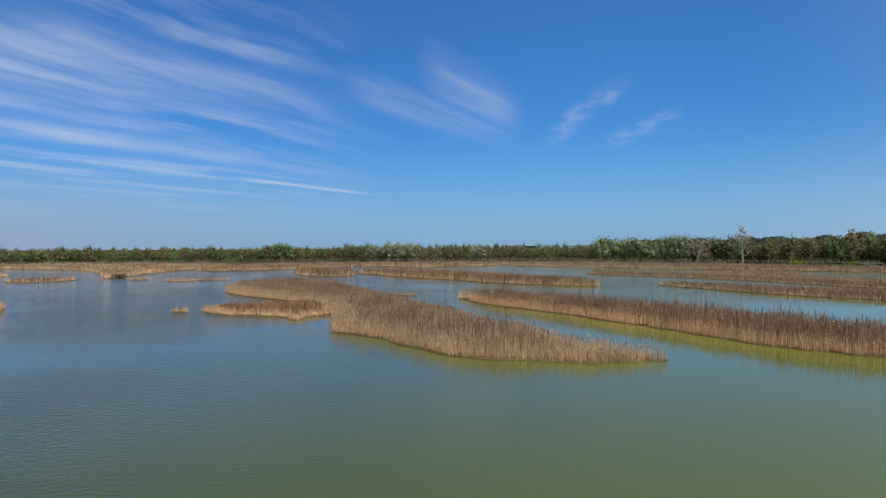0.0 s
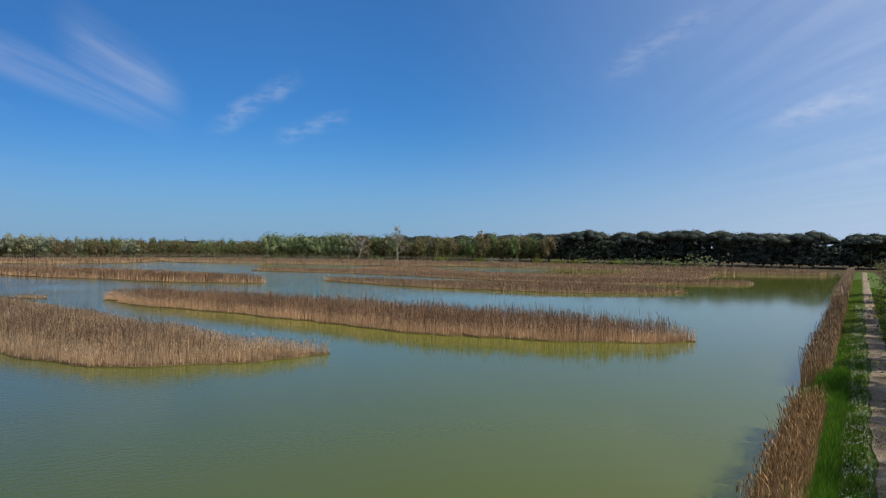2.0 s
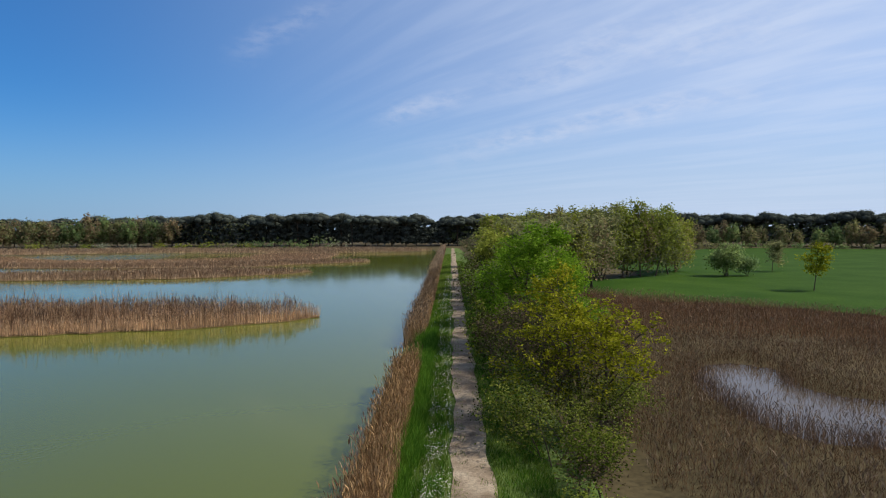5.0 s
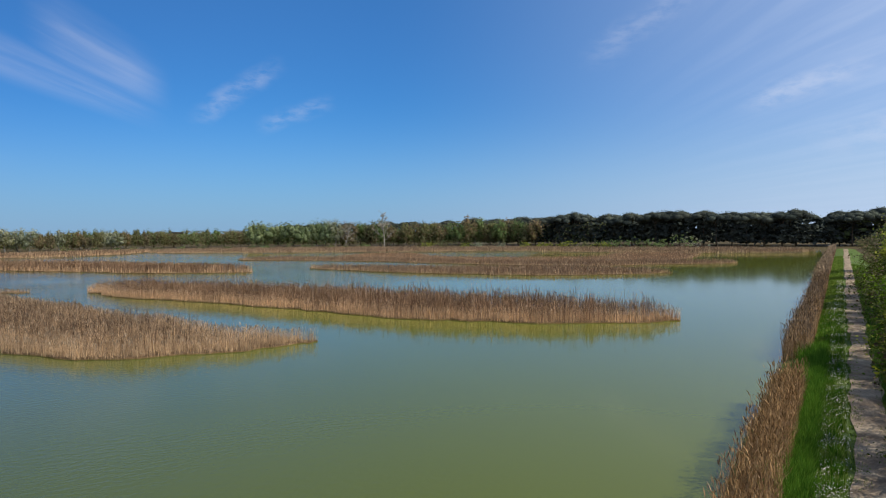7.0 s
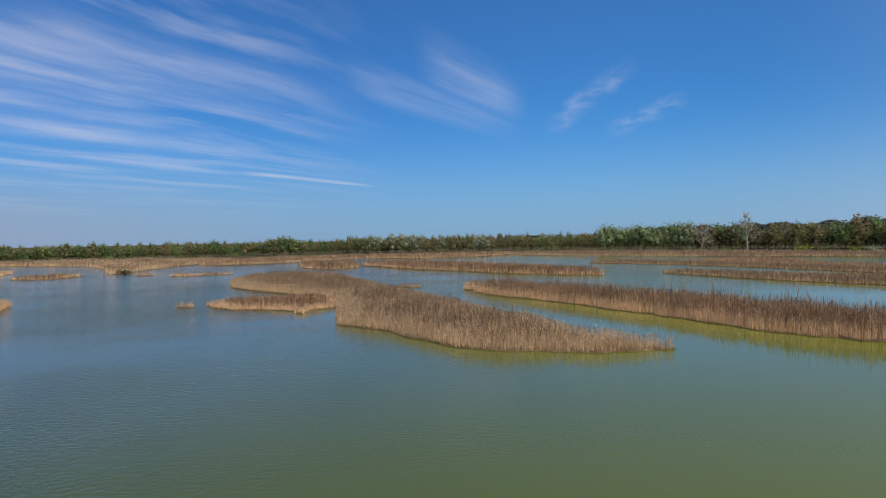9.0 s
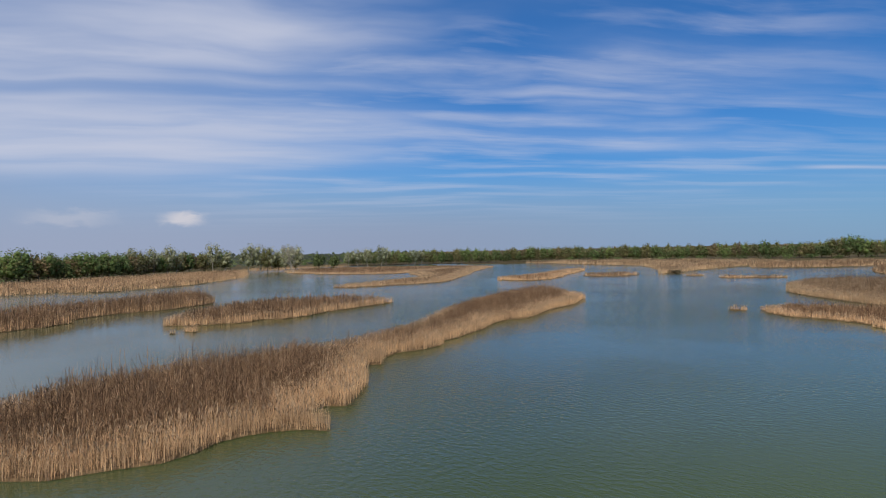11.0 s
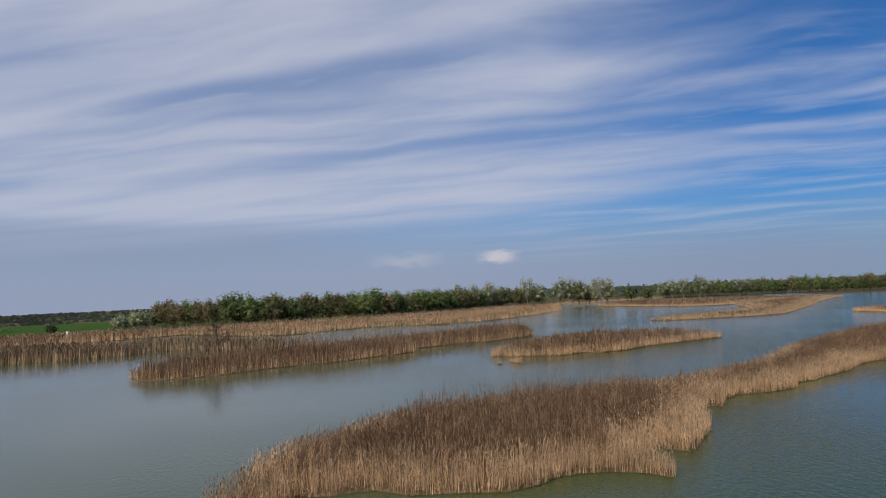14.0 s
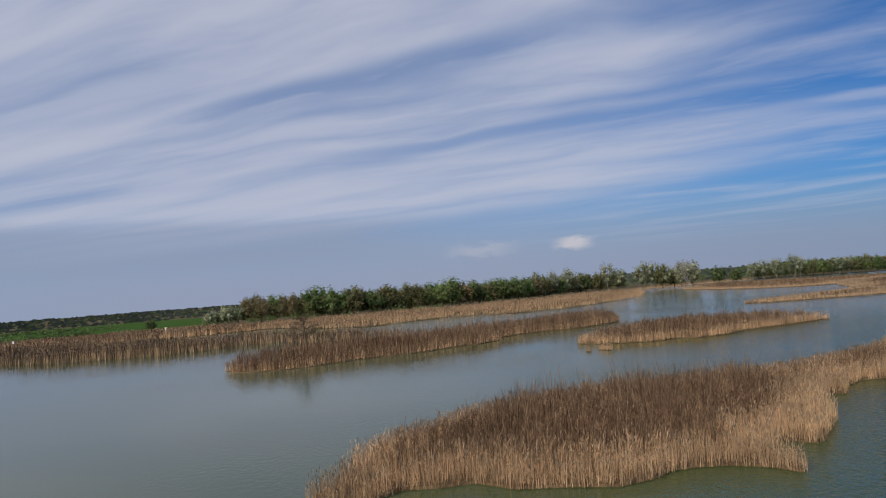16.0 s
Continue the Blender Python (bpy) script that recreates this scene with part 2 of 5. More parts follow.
def rough_stuff(name, stops, scale, fine, rough=0.95, bump=0.3, dist=0.03, coords="World"):
    m, nt, N, L, out = material(name)
    big, small = noise_node(nt, scale, 5, coords=coords), noise_node(nt, fine, 6, 0.65, coords=coords)
    col = ramp(nt, big, stops)
    col = blend(nt, 1.0, col, ramp(nt, small, [(0.25, (0.6, 0.6, 0.6)), (0.75, (1.3, 1.28, 1.22))]), "MULTIPLY")
    p = N.new("ShaderNodeBsdfPrincipled")
    L.new(col, p.inputs["Base Color"])
    p.inputs["Roughness"].default_value = rough
    p.inputs["Specular IOR Level"].default_value = 0.05
    b = N.new("ShaderNodeBump")
    b.inputs["Strength"].default_value, b.inputs["Distance"].default_value = bump, dist
    L.new(small, b.inputs["Height"]), L.new(b.outputs[0], p.inputs["Normal"])
    L.new(p.outputs[0], out.inputs[0])
    return m


def make_water(name, green, grey, lee_sheen, wind):
    """Murky water: brighter green by the dike (east), darker and greyer towards the west, ruffled by the wind over the
    open lake in the north-west, calm in the lee of the banks.
    """
    m, nt, N, L, out = material(name)
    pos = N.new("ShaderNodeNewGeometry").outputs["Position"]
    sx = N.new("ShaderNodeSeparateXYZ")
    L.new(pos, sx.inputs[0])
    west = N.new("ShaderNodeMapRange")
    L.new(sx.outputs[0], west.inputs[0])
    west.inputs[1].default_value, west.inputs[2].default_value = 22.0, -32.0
    off = N.new("ShaderNodeVectorMath")
    off.operation = "DOT_PRODUCT"
    L.new(pos, off.inputs[0])
    off.inputs[1].default_value = (0.25, 1.0, 0.0)
    open_ = N.new("ShaderNodeMapRange")
    L.new(off.outputs["Value"], open_.inputs[0])
    open_.inputs[1].default_value, open_.inputs[2].default_value = -4.0, 16.0
    open_.inputs[3].default_value = 0.45
    near = N.new("ShaderNodeMath")
    near.operation = "MULTIPLY"
    L.new(west.outputs[0], near.inputs[0]), L.new(open_.outputs[0], near.inputs[1])
    north = N.new("ShaderNodeVectorMath")
    north.operation = "DOT_PRODUCT"
    L.new(pos, north.inputs[0])
    north.inputs[1].default_value = (-0.6, 1.0, 0.0)
    bays = N.new("ShaderNodeMapRange")
    L.new(north.outputs["Value"], bays.inputs[0])
    bays.inputs[1].default_value, bays.inputs[2].default_value, bays.inputs[4].default_value = 45.0, 105.0, 0.85
    windy = N.new("ShaderNodeMath")
    windy.operation = "MAXIMUM"
    L.new(near.outputs[0], windy.inputs[0]), L.new(bays.outputs[0], windy.inputs[1])
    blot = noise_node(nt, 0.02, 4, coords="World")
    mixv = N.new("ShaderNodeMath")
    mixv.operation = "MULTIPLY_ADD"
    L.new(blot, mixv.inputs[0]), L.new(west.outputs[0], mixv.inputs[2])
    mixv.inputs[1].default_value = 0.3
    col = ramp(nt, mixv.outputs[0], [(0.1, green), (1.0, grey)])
    lee = N.new("ShaderNodeMapRange")                                       # paler tint painted in for bright cloud mirrored behind the western islands
    L.new(off.outputs["Value"], lee.inputs[0])
    lee.inputs[1].default_value, lee.inputs[2].default_value = 6.0, -12.0
    sheen_fac = N.new("ShaderNodeMath")
    sheen_fac.operation = "MULTIPLY"
    L.new(lee.outputs[0], sheen_fac.inputs[0]), L.new(west.outputs[0], sheen_fac.inputs[1])
    col = blend(nt, sheen_fac.outputs[0], col, lee_sheen)
    p = N.new("ShaderNodeBsdfPrincipled")
    L.new(col, p.inputs["Base Color"])
    p.inputs["Roughness"].default_value, p.inputs["IOR"].default_value = 0.07, 1.333
    ripple = noise_node(nt, 1.0, 3, 0.55, "World", (2.3, 3.3, 1))
    gust = ramp(nt, noise_node(nt, 0.03, 3, 0.5, "World", (1, 1, 0)), [(0.38, (0.25, 0.25, 0.25)), (0.62, (1, 1, 1))])
    calm = ramp(nt, windy.outputs[0], [(0.0, (0.035, 0.035, 0.035)), (0.45, (0.28, 0.28, 0.28)), (0.95, (1, 1, 1))])
    h = blend(nt, 1.0, blend(nt, 1.0, ripple, gust, "MULTIPLY"), calm, "MULTIPLY")
    b = N.new("ShaderNodeBump")
    b.inputs["Strength"].default_value, b.inputs["Distance"].default_value = wind, 0.15
    L.new(h, b.inputs["Height"]), L.new(b.outputs[0], p.inputs["Normal"])
    L.new(p.outputs[0], out.inputs[0])
    return m


M_STRAW = leafy("reed_straw", (0.375, 0.24, 0.15), (0.575, 0.38, 0.24), (0.745, 0.52, 0.34), 0.12, 0.25)
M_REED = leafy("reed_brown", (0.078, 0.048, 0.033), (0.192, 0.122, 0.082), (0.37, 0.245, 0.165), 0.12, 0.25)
M_PLUME = leafy("reed_plume", (0.26, 0.19, 0.135), (0.36, 0.265, 0.19), (0.48, 0.36, 0.26), 0.12, 0.25)
M_RUST = leafy("reed_rust", (0.14, 0.088, 0.058), (0.27, 0.172, 0.115), (0.43, 0.295, 0.205), 0.2, 0.3)
M_FIELD_TIP = leafy("reed_field_rust", (0.1, 0.055, 0.034), (0.225, 0.13, 0.078), (0.4, 0.25, 0.16), 0.2, 0.3)
M_FIELD = leafy("reed_field_brown", (0.052, 0.029, 0.018), (0.135, 0.079, 0.048), (0.255, 0.158, 0.097), 0.2, 0.3)
M_MAT = rough_stuff("reed_litter", [(0.3, (0.09, 0.055, 0.03)), (0.7, (0.19, 0.125, 0.07))], 0.6, 9.0)
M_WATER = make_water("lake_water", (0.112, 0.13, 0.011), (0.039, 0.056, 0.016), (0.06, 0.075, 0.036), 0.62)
M_POND = make_water("pond_water", (0.075, 0.05, 0.025), (0.05, 0.04, 0.025), (0.05, 0.04, 0.025), 0.3)
M_SOIL = rough_stuff("soil_and_grass", [(0.3, (0.07, 0.052, 0.03)), (0.5, (0.09, 0.072, 0.038)), (0.75, (0.13, 0.1, 0.055))], 0.03, 2.5)
M_MEADOW = rough_stuff("meadow_turf", [(0.3, (0.024, 0.062, 0.006)), (0.7, (0.046, 0.092, 0.011))], 0.12, 3.5)
M_BANK = rough_stuff("bank_turf", [(0.3, (0.06, 0.1, 0.022)), (0.7, (0.12, 0.165, 0.05))], 0.5, 7.0)
M_PATH = rough_stuff("trodden_path", [(0.3, (0.17, 0.125, 0.085)), (0.5, (0.29, 0.225, 0.16)), (0.72, (0.45, 0.37, 0.27))], 0.9, 9.0, 0.95, 0.8, 0.04)
M_GRASS = leafy("grass_blade", (0.06, 0.13, 0.016), (0.145, 0.24, 0.036), (0.31, 0.4, 0.11), 0.45, 0.5)
M_LUSH = leafy("lush_grass_blade", (0.04, 0.12, 0.013), (0.085, 0.2, 0.022), (0.16, 0.3, 0.045), 0.4, 0.5)
M_DAISY = leafy("white_flower", (0.6, 0.6, 0.55), (0.75, 0.75, 0.7), (0.85, 0.85, 0.8), 0.1)
M_LEAF_BRIGHT = leafy("leaf_fresh_green", (0.11, 0.22, 0.014), (0.2, 0.345, 0.026), (0.33, 0.49, 0.055), 0.55)
M_LEAF_YELLOW = leafy("leaf_yellow_green", (0.14, 0.165, 0.009), (0.275, 0.295, 0.018), (0.45, 0.45, 0.045), 0.5)
# olive, mid green and brown bud are lifted and bluer to imitate distant haze
M_LEAF_OLIVE = leafy("leaf_olive", (0.16, 0.172, 0.08), (0.235, 0.247, 0.12), (0.33, 0.338, 0.17), 0.58, 0.15)
M_LEAF_LIME = leafy("leaf_spring_green", (0.18, 0.22, 0.035), (0.275, 0.32, 0.058), (0.39, 0.43, 0.1), 0.5, 0.2)
M_LEAF_MID = leafy("leaf_mid_green", (0.13, 0.195, 0.075), (0.205, 0.285, 0.115), (0.29, 0.38, 0.17), 0.58, 0.15)
M_LEAF_SHRUB = leafy("leaf_shrub_green", (0.045, 0.07, 0.009), (0.08, 0.115, 0.016), (0.15, 0.195, 0.032), 0.3, 0.5)
M_LEAF_DARK = leafy("leaf_dark_green", (0.07, 0.1, 0.045), (0.11, 0.145, 0.065), (0.16, 0.2, 0.095), 0.35, 0.15)
M_LEAF_PALE = leafy("leaf_pale_poplar", (0.26, 0.28, 0.19), (0.36, 0.38, 0.27), (0.47, 0.49, 0.36), 0.45, 0.15)
M_LEAF_GREY = leafy("leaf_grey_green", (0.16, 0.21, 0.11), (0.24, 0.3, 0.165), (0.33, 0.39, 0.23), 0.5, 0.15)
M_LEAF_BUD = leafy("leaf_brown_bud", (0.215, 0.168, 0.105), (0.295, 0.232, 0.145), (0.375, 0.3, 0.195), 0.55, 0.15)
M_PLUME_DARK = leafy("reed_plume_dark", (0.12, 0.08, 0.06), (0.2, 0.14, 0.1), (0.32, 0.23, 0.17), 0.15)
M_FRINGE = leafy("reed_warm_brown", (0.15, 0.085, 0.042), (0.34, 0.205, 0.105), (0.54, 0.35, 0.185), 0.2, 0.4)
# haze over the distant pines is put into the needles: raised and bluish
M_PINE = leafy("pine_needles", (0.055, 0.066, 0.062), (0.074, 0.088, 0.08), (0.095, 0.112, 0.096), 0.15, 0.12)
M_BLOSSOM = leafy("hedge_blossom", (0.30, 0.30, 0.2), (0.42, 0.42, 0.3), (0.6, 0.58, 0.45), 0.3)
M_BARK = rough_stuff("bark", [(0.3, (0.06, 0.048, 0.035)), (0.7, (0.14, 0.115, 0.085))], 3.0, 22.0, coords="Object")
M_TWIG_PALE = leafy("pale_bare_twig", (0.25, 0.22, 0.18), (0.36, 0.33, 0.28), (0.5, 0.46, 0.4), 0.1)
M_BARK_PALE = rough_stuff("pale_bark", [(0.3, (0.22, 0.2, 0.17)), (0.7, (0.42, 0.39, 0.34))], 3.0, 22.0, coords="Object")
M_TWIG = leafy("dead_twig", (0.07, 0.05, 0.035), (0.12, 0.09, 0.06), (0.2, 0.15, 0.10), 0.1)
M_WHITE = rough_stuff("white_paint", [(0.3, (0.7, 0.7, 0.7)), (0.7, (0.82, 0.82, 0.8))], 2.0, 30.0, 0.6)
M_DARKWOOD = rough_stuff("dark_boards", [(0.3, (0.03, 0.028, 0.026)), (0.7, (0.06, 0.055, 0.05))], 2.0, 30.0, 0.8)


# ---------------------------------------------------------------- mesh helpers
def raw(name, V, F, mats, slots=None):
    """An object from arrays: V (n, 3), F (m, 3) or (m, 4), one material slot index a face."""
    V, F = np.asarray(V, np.float32), np.asarray(F, np.int32)
    me = bpy.data.meshes.new(name)
    k = F.shape[1]
    me.vertices.add(len(V))
    me.vertices.foreach_set("co", V.ravel())
    me.loops.add(F.size)
    me.loops.foreach_set("vertex_index", F.ravel())
    me.polygons.add(len(F))
    me.polygons.foreach_set("loop_start", np.arange(0, F.size, k, dtype=np.int32))
    me.polygons.foreach_set("loop_total", np.full(len(F), k, np.int32))
    for m in mats:
        me.materials.append(m)
    if slots is not None:
        me.polygons.foreach_set("material_index", np.asarray(slots, np.int32))
    me.update(calc_edges=True)
    me.validate()
    return new(name, me)


def under(ob, parent):
    ob.parent = parent
    return ob


def inside(P, poly):
    x, y = P[:, 0], P[:, 1]
    hit = np.zeros(len(P), bool)
    a = np.asarray(poly)
    b = np.roll(a, -1, 0)
    for (x0, y0), (x1, y1) in zip(a, b):
        c = (y0 > y) != (y1 > y)
        hit ^= c & (x < (x1 - x0) * (y - y0) / (y1 - y0 + 1e-12) + x0)
    return hit


def edge_distance(P, poly):
    a = np.asarray(poly)
    b = np.roll(a, -1, 0)
    best = np.full(len(P), 1e9)
    for p, q in zip(a, b):
        d = q - p
        t = np.clip(((P - p) @ d) / (d @ d + 1e-12), 0, 1)
        best = np.minimum(best, np.linalg.norm(P - p - t[:, None] * d, axis=1))
    return best


def rounded(poly, rough=0.35, seed=1, times=2):
    """The outline with its corners cut and its edge scalloped."""
    P = np.asarray(poly, float)
    for _ in range(times):
        Q = np.roll(P, -1, 0)
        P = np.stack([0.75 * P + 0.25 * Q, 0.25 * P + 0.75 * Q], 1).reshape(-1, 2)
    rng = np.random.default_rng(seed)
    T = np.roll(P, -1, 0) - np.roll(P, 1, 0)
    T /= np.linalg.norm(T, axis=1)[:, None] + 1e-9
    n = rng.normal(0, rough, len(P))
    return P + np.stack([T[:, 1], -T[:, 0]], 1) * n[:, None]


def reaching(poly):
    """The outline pushed out at its corners, so that its rounded tips still reach the given points."""
    P = np.asarray(poly, float)
    push = (2 * P - np.roll(P, 1, 0) - np.roll(P, -1, 0)) / 6
    far = np.linalg.norm(push, axis=1)[:, None]
    return P + push * np.minimum(1, 2.2 / (far + 1e-9))


def patches(P, size, seed):
    """A slow, smooth field in -1..1 over the plan."""
    rng = np.random.default_rng(seed)
    s = np.zeros(len(P))
    for k in range(6):
        w = rng.normal(0, 1, 2)
        w *= (2 * math.pi / size) * rng.uniform(0.6, 1.8) / np.linalg.norm(w)
        s += np.sin(P @ w + rng.uniform(0, 6.28))
    return s / 3.5


def scatter(poly, count, rng):
    a = np.asarray(poly)
    lo, hi = a.min(0), a.max(0)
    got = np.zeros((0, 2))
    while len(got) < count:
        P = rng.uniform(lo, hi, (int(count * 1.5) + 50, 2))
        got = np.concatenate([got, P[inside(P, a)]])
    return got[:count]


def area(poly):
    a = np.asarray(poly)
    b = np.roll(a, -1, 0)
    return abs((a[:, 0] * b[:, 1] - b[:, 0] * a[:, 1]).sum()) / 2


# ---------------------------------------------------------------- reeds
def stalks(P, base, h, w, rng, slot, leaves=1, plume=0.35, lean=0.07, fan=0.26, wind=(0.03, 0.02)):
    """Dry stalks at the plan points P, each a bent tapering culm. Slot 0: upright reeds, some with a plume (slot 2); slot 1: bare
    twiggy stems that fan out of common roots. Returns vertices, triangles and slots."""
    n = len(P)
    P = P.copy()
    twig = (slot == 1) & (fan > 0)
    cell = np.floor(P / 0.9)
    jitter = np.sin(cell @ np.array([[12.99, 39.3], [78.23, 11.1]])) * 0.3
    root = (cell + 0.5) * 0.9 + jitter
    pull = P - root
    P[twig] = root[twig] + pull[twig] * 0.45
    ang = rng.uniform(0, 6.283, n)
    side = np.stack([np.cos(ang), np.sin(ang)], 1)
    tilt = rng.normal(0, lean, (n, 2)) + np.asarray(wind)
    tilt[twig] += pull[twig] * fan + rng.normal(0, 0.06, (int(twig.sum()), 2))
    z0 = base - 0.05

    def at(f, off=0.0):
        xy = P + tilt * (h * f ** 1.3)[:, None] + side * (w * off)[:, None]
        return np.column_stack([xy, z0 + h * f])

    one = np.ones(n)
    V = np.stack([at(0 * one, -0.5), at(0 * one, 0.5), at(one)], 1)
    brush = twig & (rng.uniform(size=n) < 0.6)                                 # stems that carry a broom of fine twigs at the top
    V[brush] = np.stack([at(0.15 * one), at(0.94 * one, -0.45), at(one, 0.45)], 1)[brush]
    allV, allF, allS, off = [V.reshape(-1, 3)], [np.arange(n * 3).reshape(n, 3)], [slot], n * 3
    for k in range(leaves):
        f = rng.uniform(0.08, 0.85, n)
        a2 = rng.uniform(0, 6.283, n)
        f = np.where(twig, 0.35 + 0.6 * f, f)
        ln = rng.uniform(0.3, 0.6, n) * np.clip(h / 2, 0.3, 1)
        r0 = at(f)
        up = r0 + np.column_stack([side * (w * 0.5)[:, None], 0 * f + 0.04])
        out = rng.uniform(0.15, 0.6, n) + 0.25 * twig
        tip = r0 + np.column_stack([np.cos(a2) * ln * out, np.sin(a2) * ln * out, ln * rng.uniform(0.45, 1.0, n)])
        allV.append(np.stack([r0, up, tip], 1).reshape(-1, 3))
        allF.append((np.arange(n)[:, None] * 3 + [0, 1, 2]) + off)
        allS.append(slot)
        off += n * 3
    if plume:
        has = (rng.uniform(size=n) < plume) & ~twig
        m = int(has.sum())
        t = at(one)[has]
        d = tilt[has] + rng.normal(0, 0.15, (m, 2))
        ln = 0.26 * rng.uniform(0.6, 1.3, m)
        pw = np.maximum(w[has] * 0.9, 0.022) * rng.uniform(0.7, 1.2, m)
        lowp = t - np.column_stack([0 * ln, 0 * ln, 0.35 * ln])
        mid_ = t + np.column_stack([d * (ln * 0.6)[:, None], 0.25 * ln])
        top = t + np.column_stack([d * (ln * 1.8)[:, None], 0.7 * ln])
        s3 = np.column_stack([side[has] * pw[:, None], 0 * pw])
        allV.append(np.stack([lowp, mid_ - s3, mid_ + s3, top], 1).reshape(-1, 3))
        allF.append(((np.arange(m)[:, None, None] * 4 + np.array([[0, 2, 1], [1, 2, 3]])).reshape(-1, 3)) + off)
        allS.append(np.full(m * 2, 2))
    return np.concatenate(allV), np.concatenate(allF), np.concatenate(allS)


def litter_bed(name, poly, top=0.22, foot=-0.45):
    """The low mat of roots and litter that carries the reeds."""
    bm = bmesh.new()
    P = np.asarray(poly)
    T = np.roll(P, -1, 0) - np.roll(P, 1, 0)
    T /= np.linalg.norm(T, axis=1)[:, None] + 1e-9
    turn = np.sign((P[:, 0] * np.roll(P[:, 1], -1) - np.roll(P[:, 0], -1) * P[:, 1]).sum())
    inner = P + np.stack([-T[:, 1], T[:, 0]], 1) * turn * 0.3
    up = [bm.verts.new((x, y, top * 0.5)) for x, y in inner]
    dn = [bm.verts.new((x, y, foot)) for x, y in P]
    bm.faces.new(up)
    for i in range(len(P)):
        j = (i + 1) % len(P)
        bm.faces.new((dn[i], dn[j], up[j], up[i]))
    bmesh.ops.recalc_face_normals(bm, faces=bm.faces)
    bmesh.ops.triangulate(bm, faces=[f for f in bm.faces if len(f.verts) > 4])
    me = bpy.data.meshes.new(name)
    bm.to_mesh(me)
    bm.free()
    me.materials.append(M_MAT)
    return new(name, me)


def reed_island(poly, density, height_, label, seed, width=0.035, leaves=2, plume=0.3, fringe=2.0, straw=0.85, rough=0.3, brown=M_REED,
                low_edge=0.5, inner=0.13, spike=1.0, group="reed islands in the lake", wind=(0.04, 0.02), base=0.1):
    rng = np.random.default_rng(seed)
    spike = spike if width < 0.05 else spike * 0.7 if width < 0.06 else 0.15
    out = rounded(reaching(poly), rough, seed, 1 if len(poly) > 24 else 2)
    bed = litter_bed("reed_island", out)
    tagged(bed, label, "reed island", group)
    n = int(area(out) * density)
    P = scatter(out, n, rng)
    e = edge_distance(P, out)
    slow, fast = patches(P, 14, seed + 5), patches(P, 3.2, seed + 9)
    k = np.clip(e / fringe, 0, 1)
    k = k * k * (3 - 2 * k)
    h = height_ * (low_edge + (1 - low_edge) * k) * rng.uniform(0.72, 1.1, n) * (1 + 0.10 * slow + 0.09 * fast)
    keep = rng.uniform(size=n) < 0.72 + 0.2 * fast + 0.4 * (1 - k)
    P, h, k, slow, fast = P[keep], h[keep], k[keep], slow[keep], fast[keep]
    n = len(P)
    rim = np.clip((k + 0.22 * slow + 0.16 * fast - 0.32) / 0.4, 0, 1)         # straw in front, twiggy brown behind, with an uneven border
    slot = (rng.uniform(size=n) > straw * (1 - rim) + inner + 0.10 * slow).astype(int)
    tuft = np.modf(np.abs(np.sin(np.floor(P / 1.7) @ np.array([12.9898, 78.233])) * 437.58))[0]   # each stool of stems has a height of its own
    h = h * np.where(slot == 1, 0.76 + 0.30 * tuft * spike + 0.5 * spike * k * rng.uniform(0, 1, n) ** 4, 0.86)
    V, F, S = stalks(P, base, h, np.full(n, width) * rng.uniform(0.7, 1.4, n), rng, slot, leaves, 0.35 if plume else 0, wind=wind)
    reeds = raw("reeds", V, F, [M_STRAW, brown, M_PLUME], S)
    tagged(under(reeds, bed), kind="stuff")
    return bed

# ---------------------------------------------------------------- ground, lake and dike
DIKE = Vector((math.sin(radians(63.45)), math.cos(radians(63.45)), 0))      # the way along the dike
DIKE_N = Vector((-DIKE.y, DIKE.x, 0))                                        # from the path towards the lake


def dike_xy(s, n):
    bend = -0.02 * np.clip(-np.asarray(s, float) - 2, 0, None) ** 1.6   # behind the tower it swings away from the lake
    n = np.asarray(n, float) + bend
    return np.stack([s * DIKE.x + n * DIKE_N.x, s * DIKE.y + n * DIKE_N.y], -1)


LAKE = [(232, 121), (208, 114), (177, 140), (161, 183), (138, 214), (98, 240), (59, 277), (28, 300), (-1, 278), (-40, 296), (-58, 259),
        (-81, 236), (-102, 246), (-101, 208), (-94, 187), (-100, 183), (-140, 252), (-163, 261), (-202, 282), (-250, 290), (-335, 240),
        (-345, 157), (-300, 140), (-235, 112), (-184, 67), (-176, 45), (-187, 34), (-181, 18), (-168, 2), (-180, -11), (-206, -25),
        (-205, -50), (-166, -62), (-172, -80), (-150, -92), (-100, -66), (-60, -47), (-30, -26), (-12, -11), (-3, -3.5), (6, 2)]
POND = [(43.5, 3.0), (46.6, 0.6), (45, -1.2), (41.4, -1.8), (39, -4.4), (40, -9), (46, -16), (42, -20), (36, -14), (33, -7), (32.6, -3), (34.2, -1.0), (38.3, 1.3), (41, 2.2)]


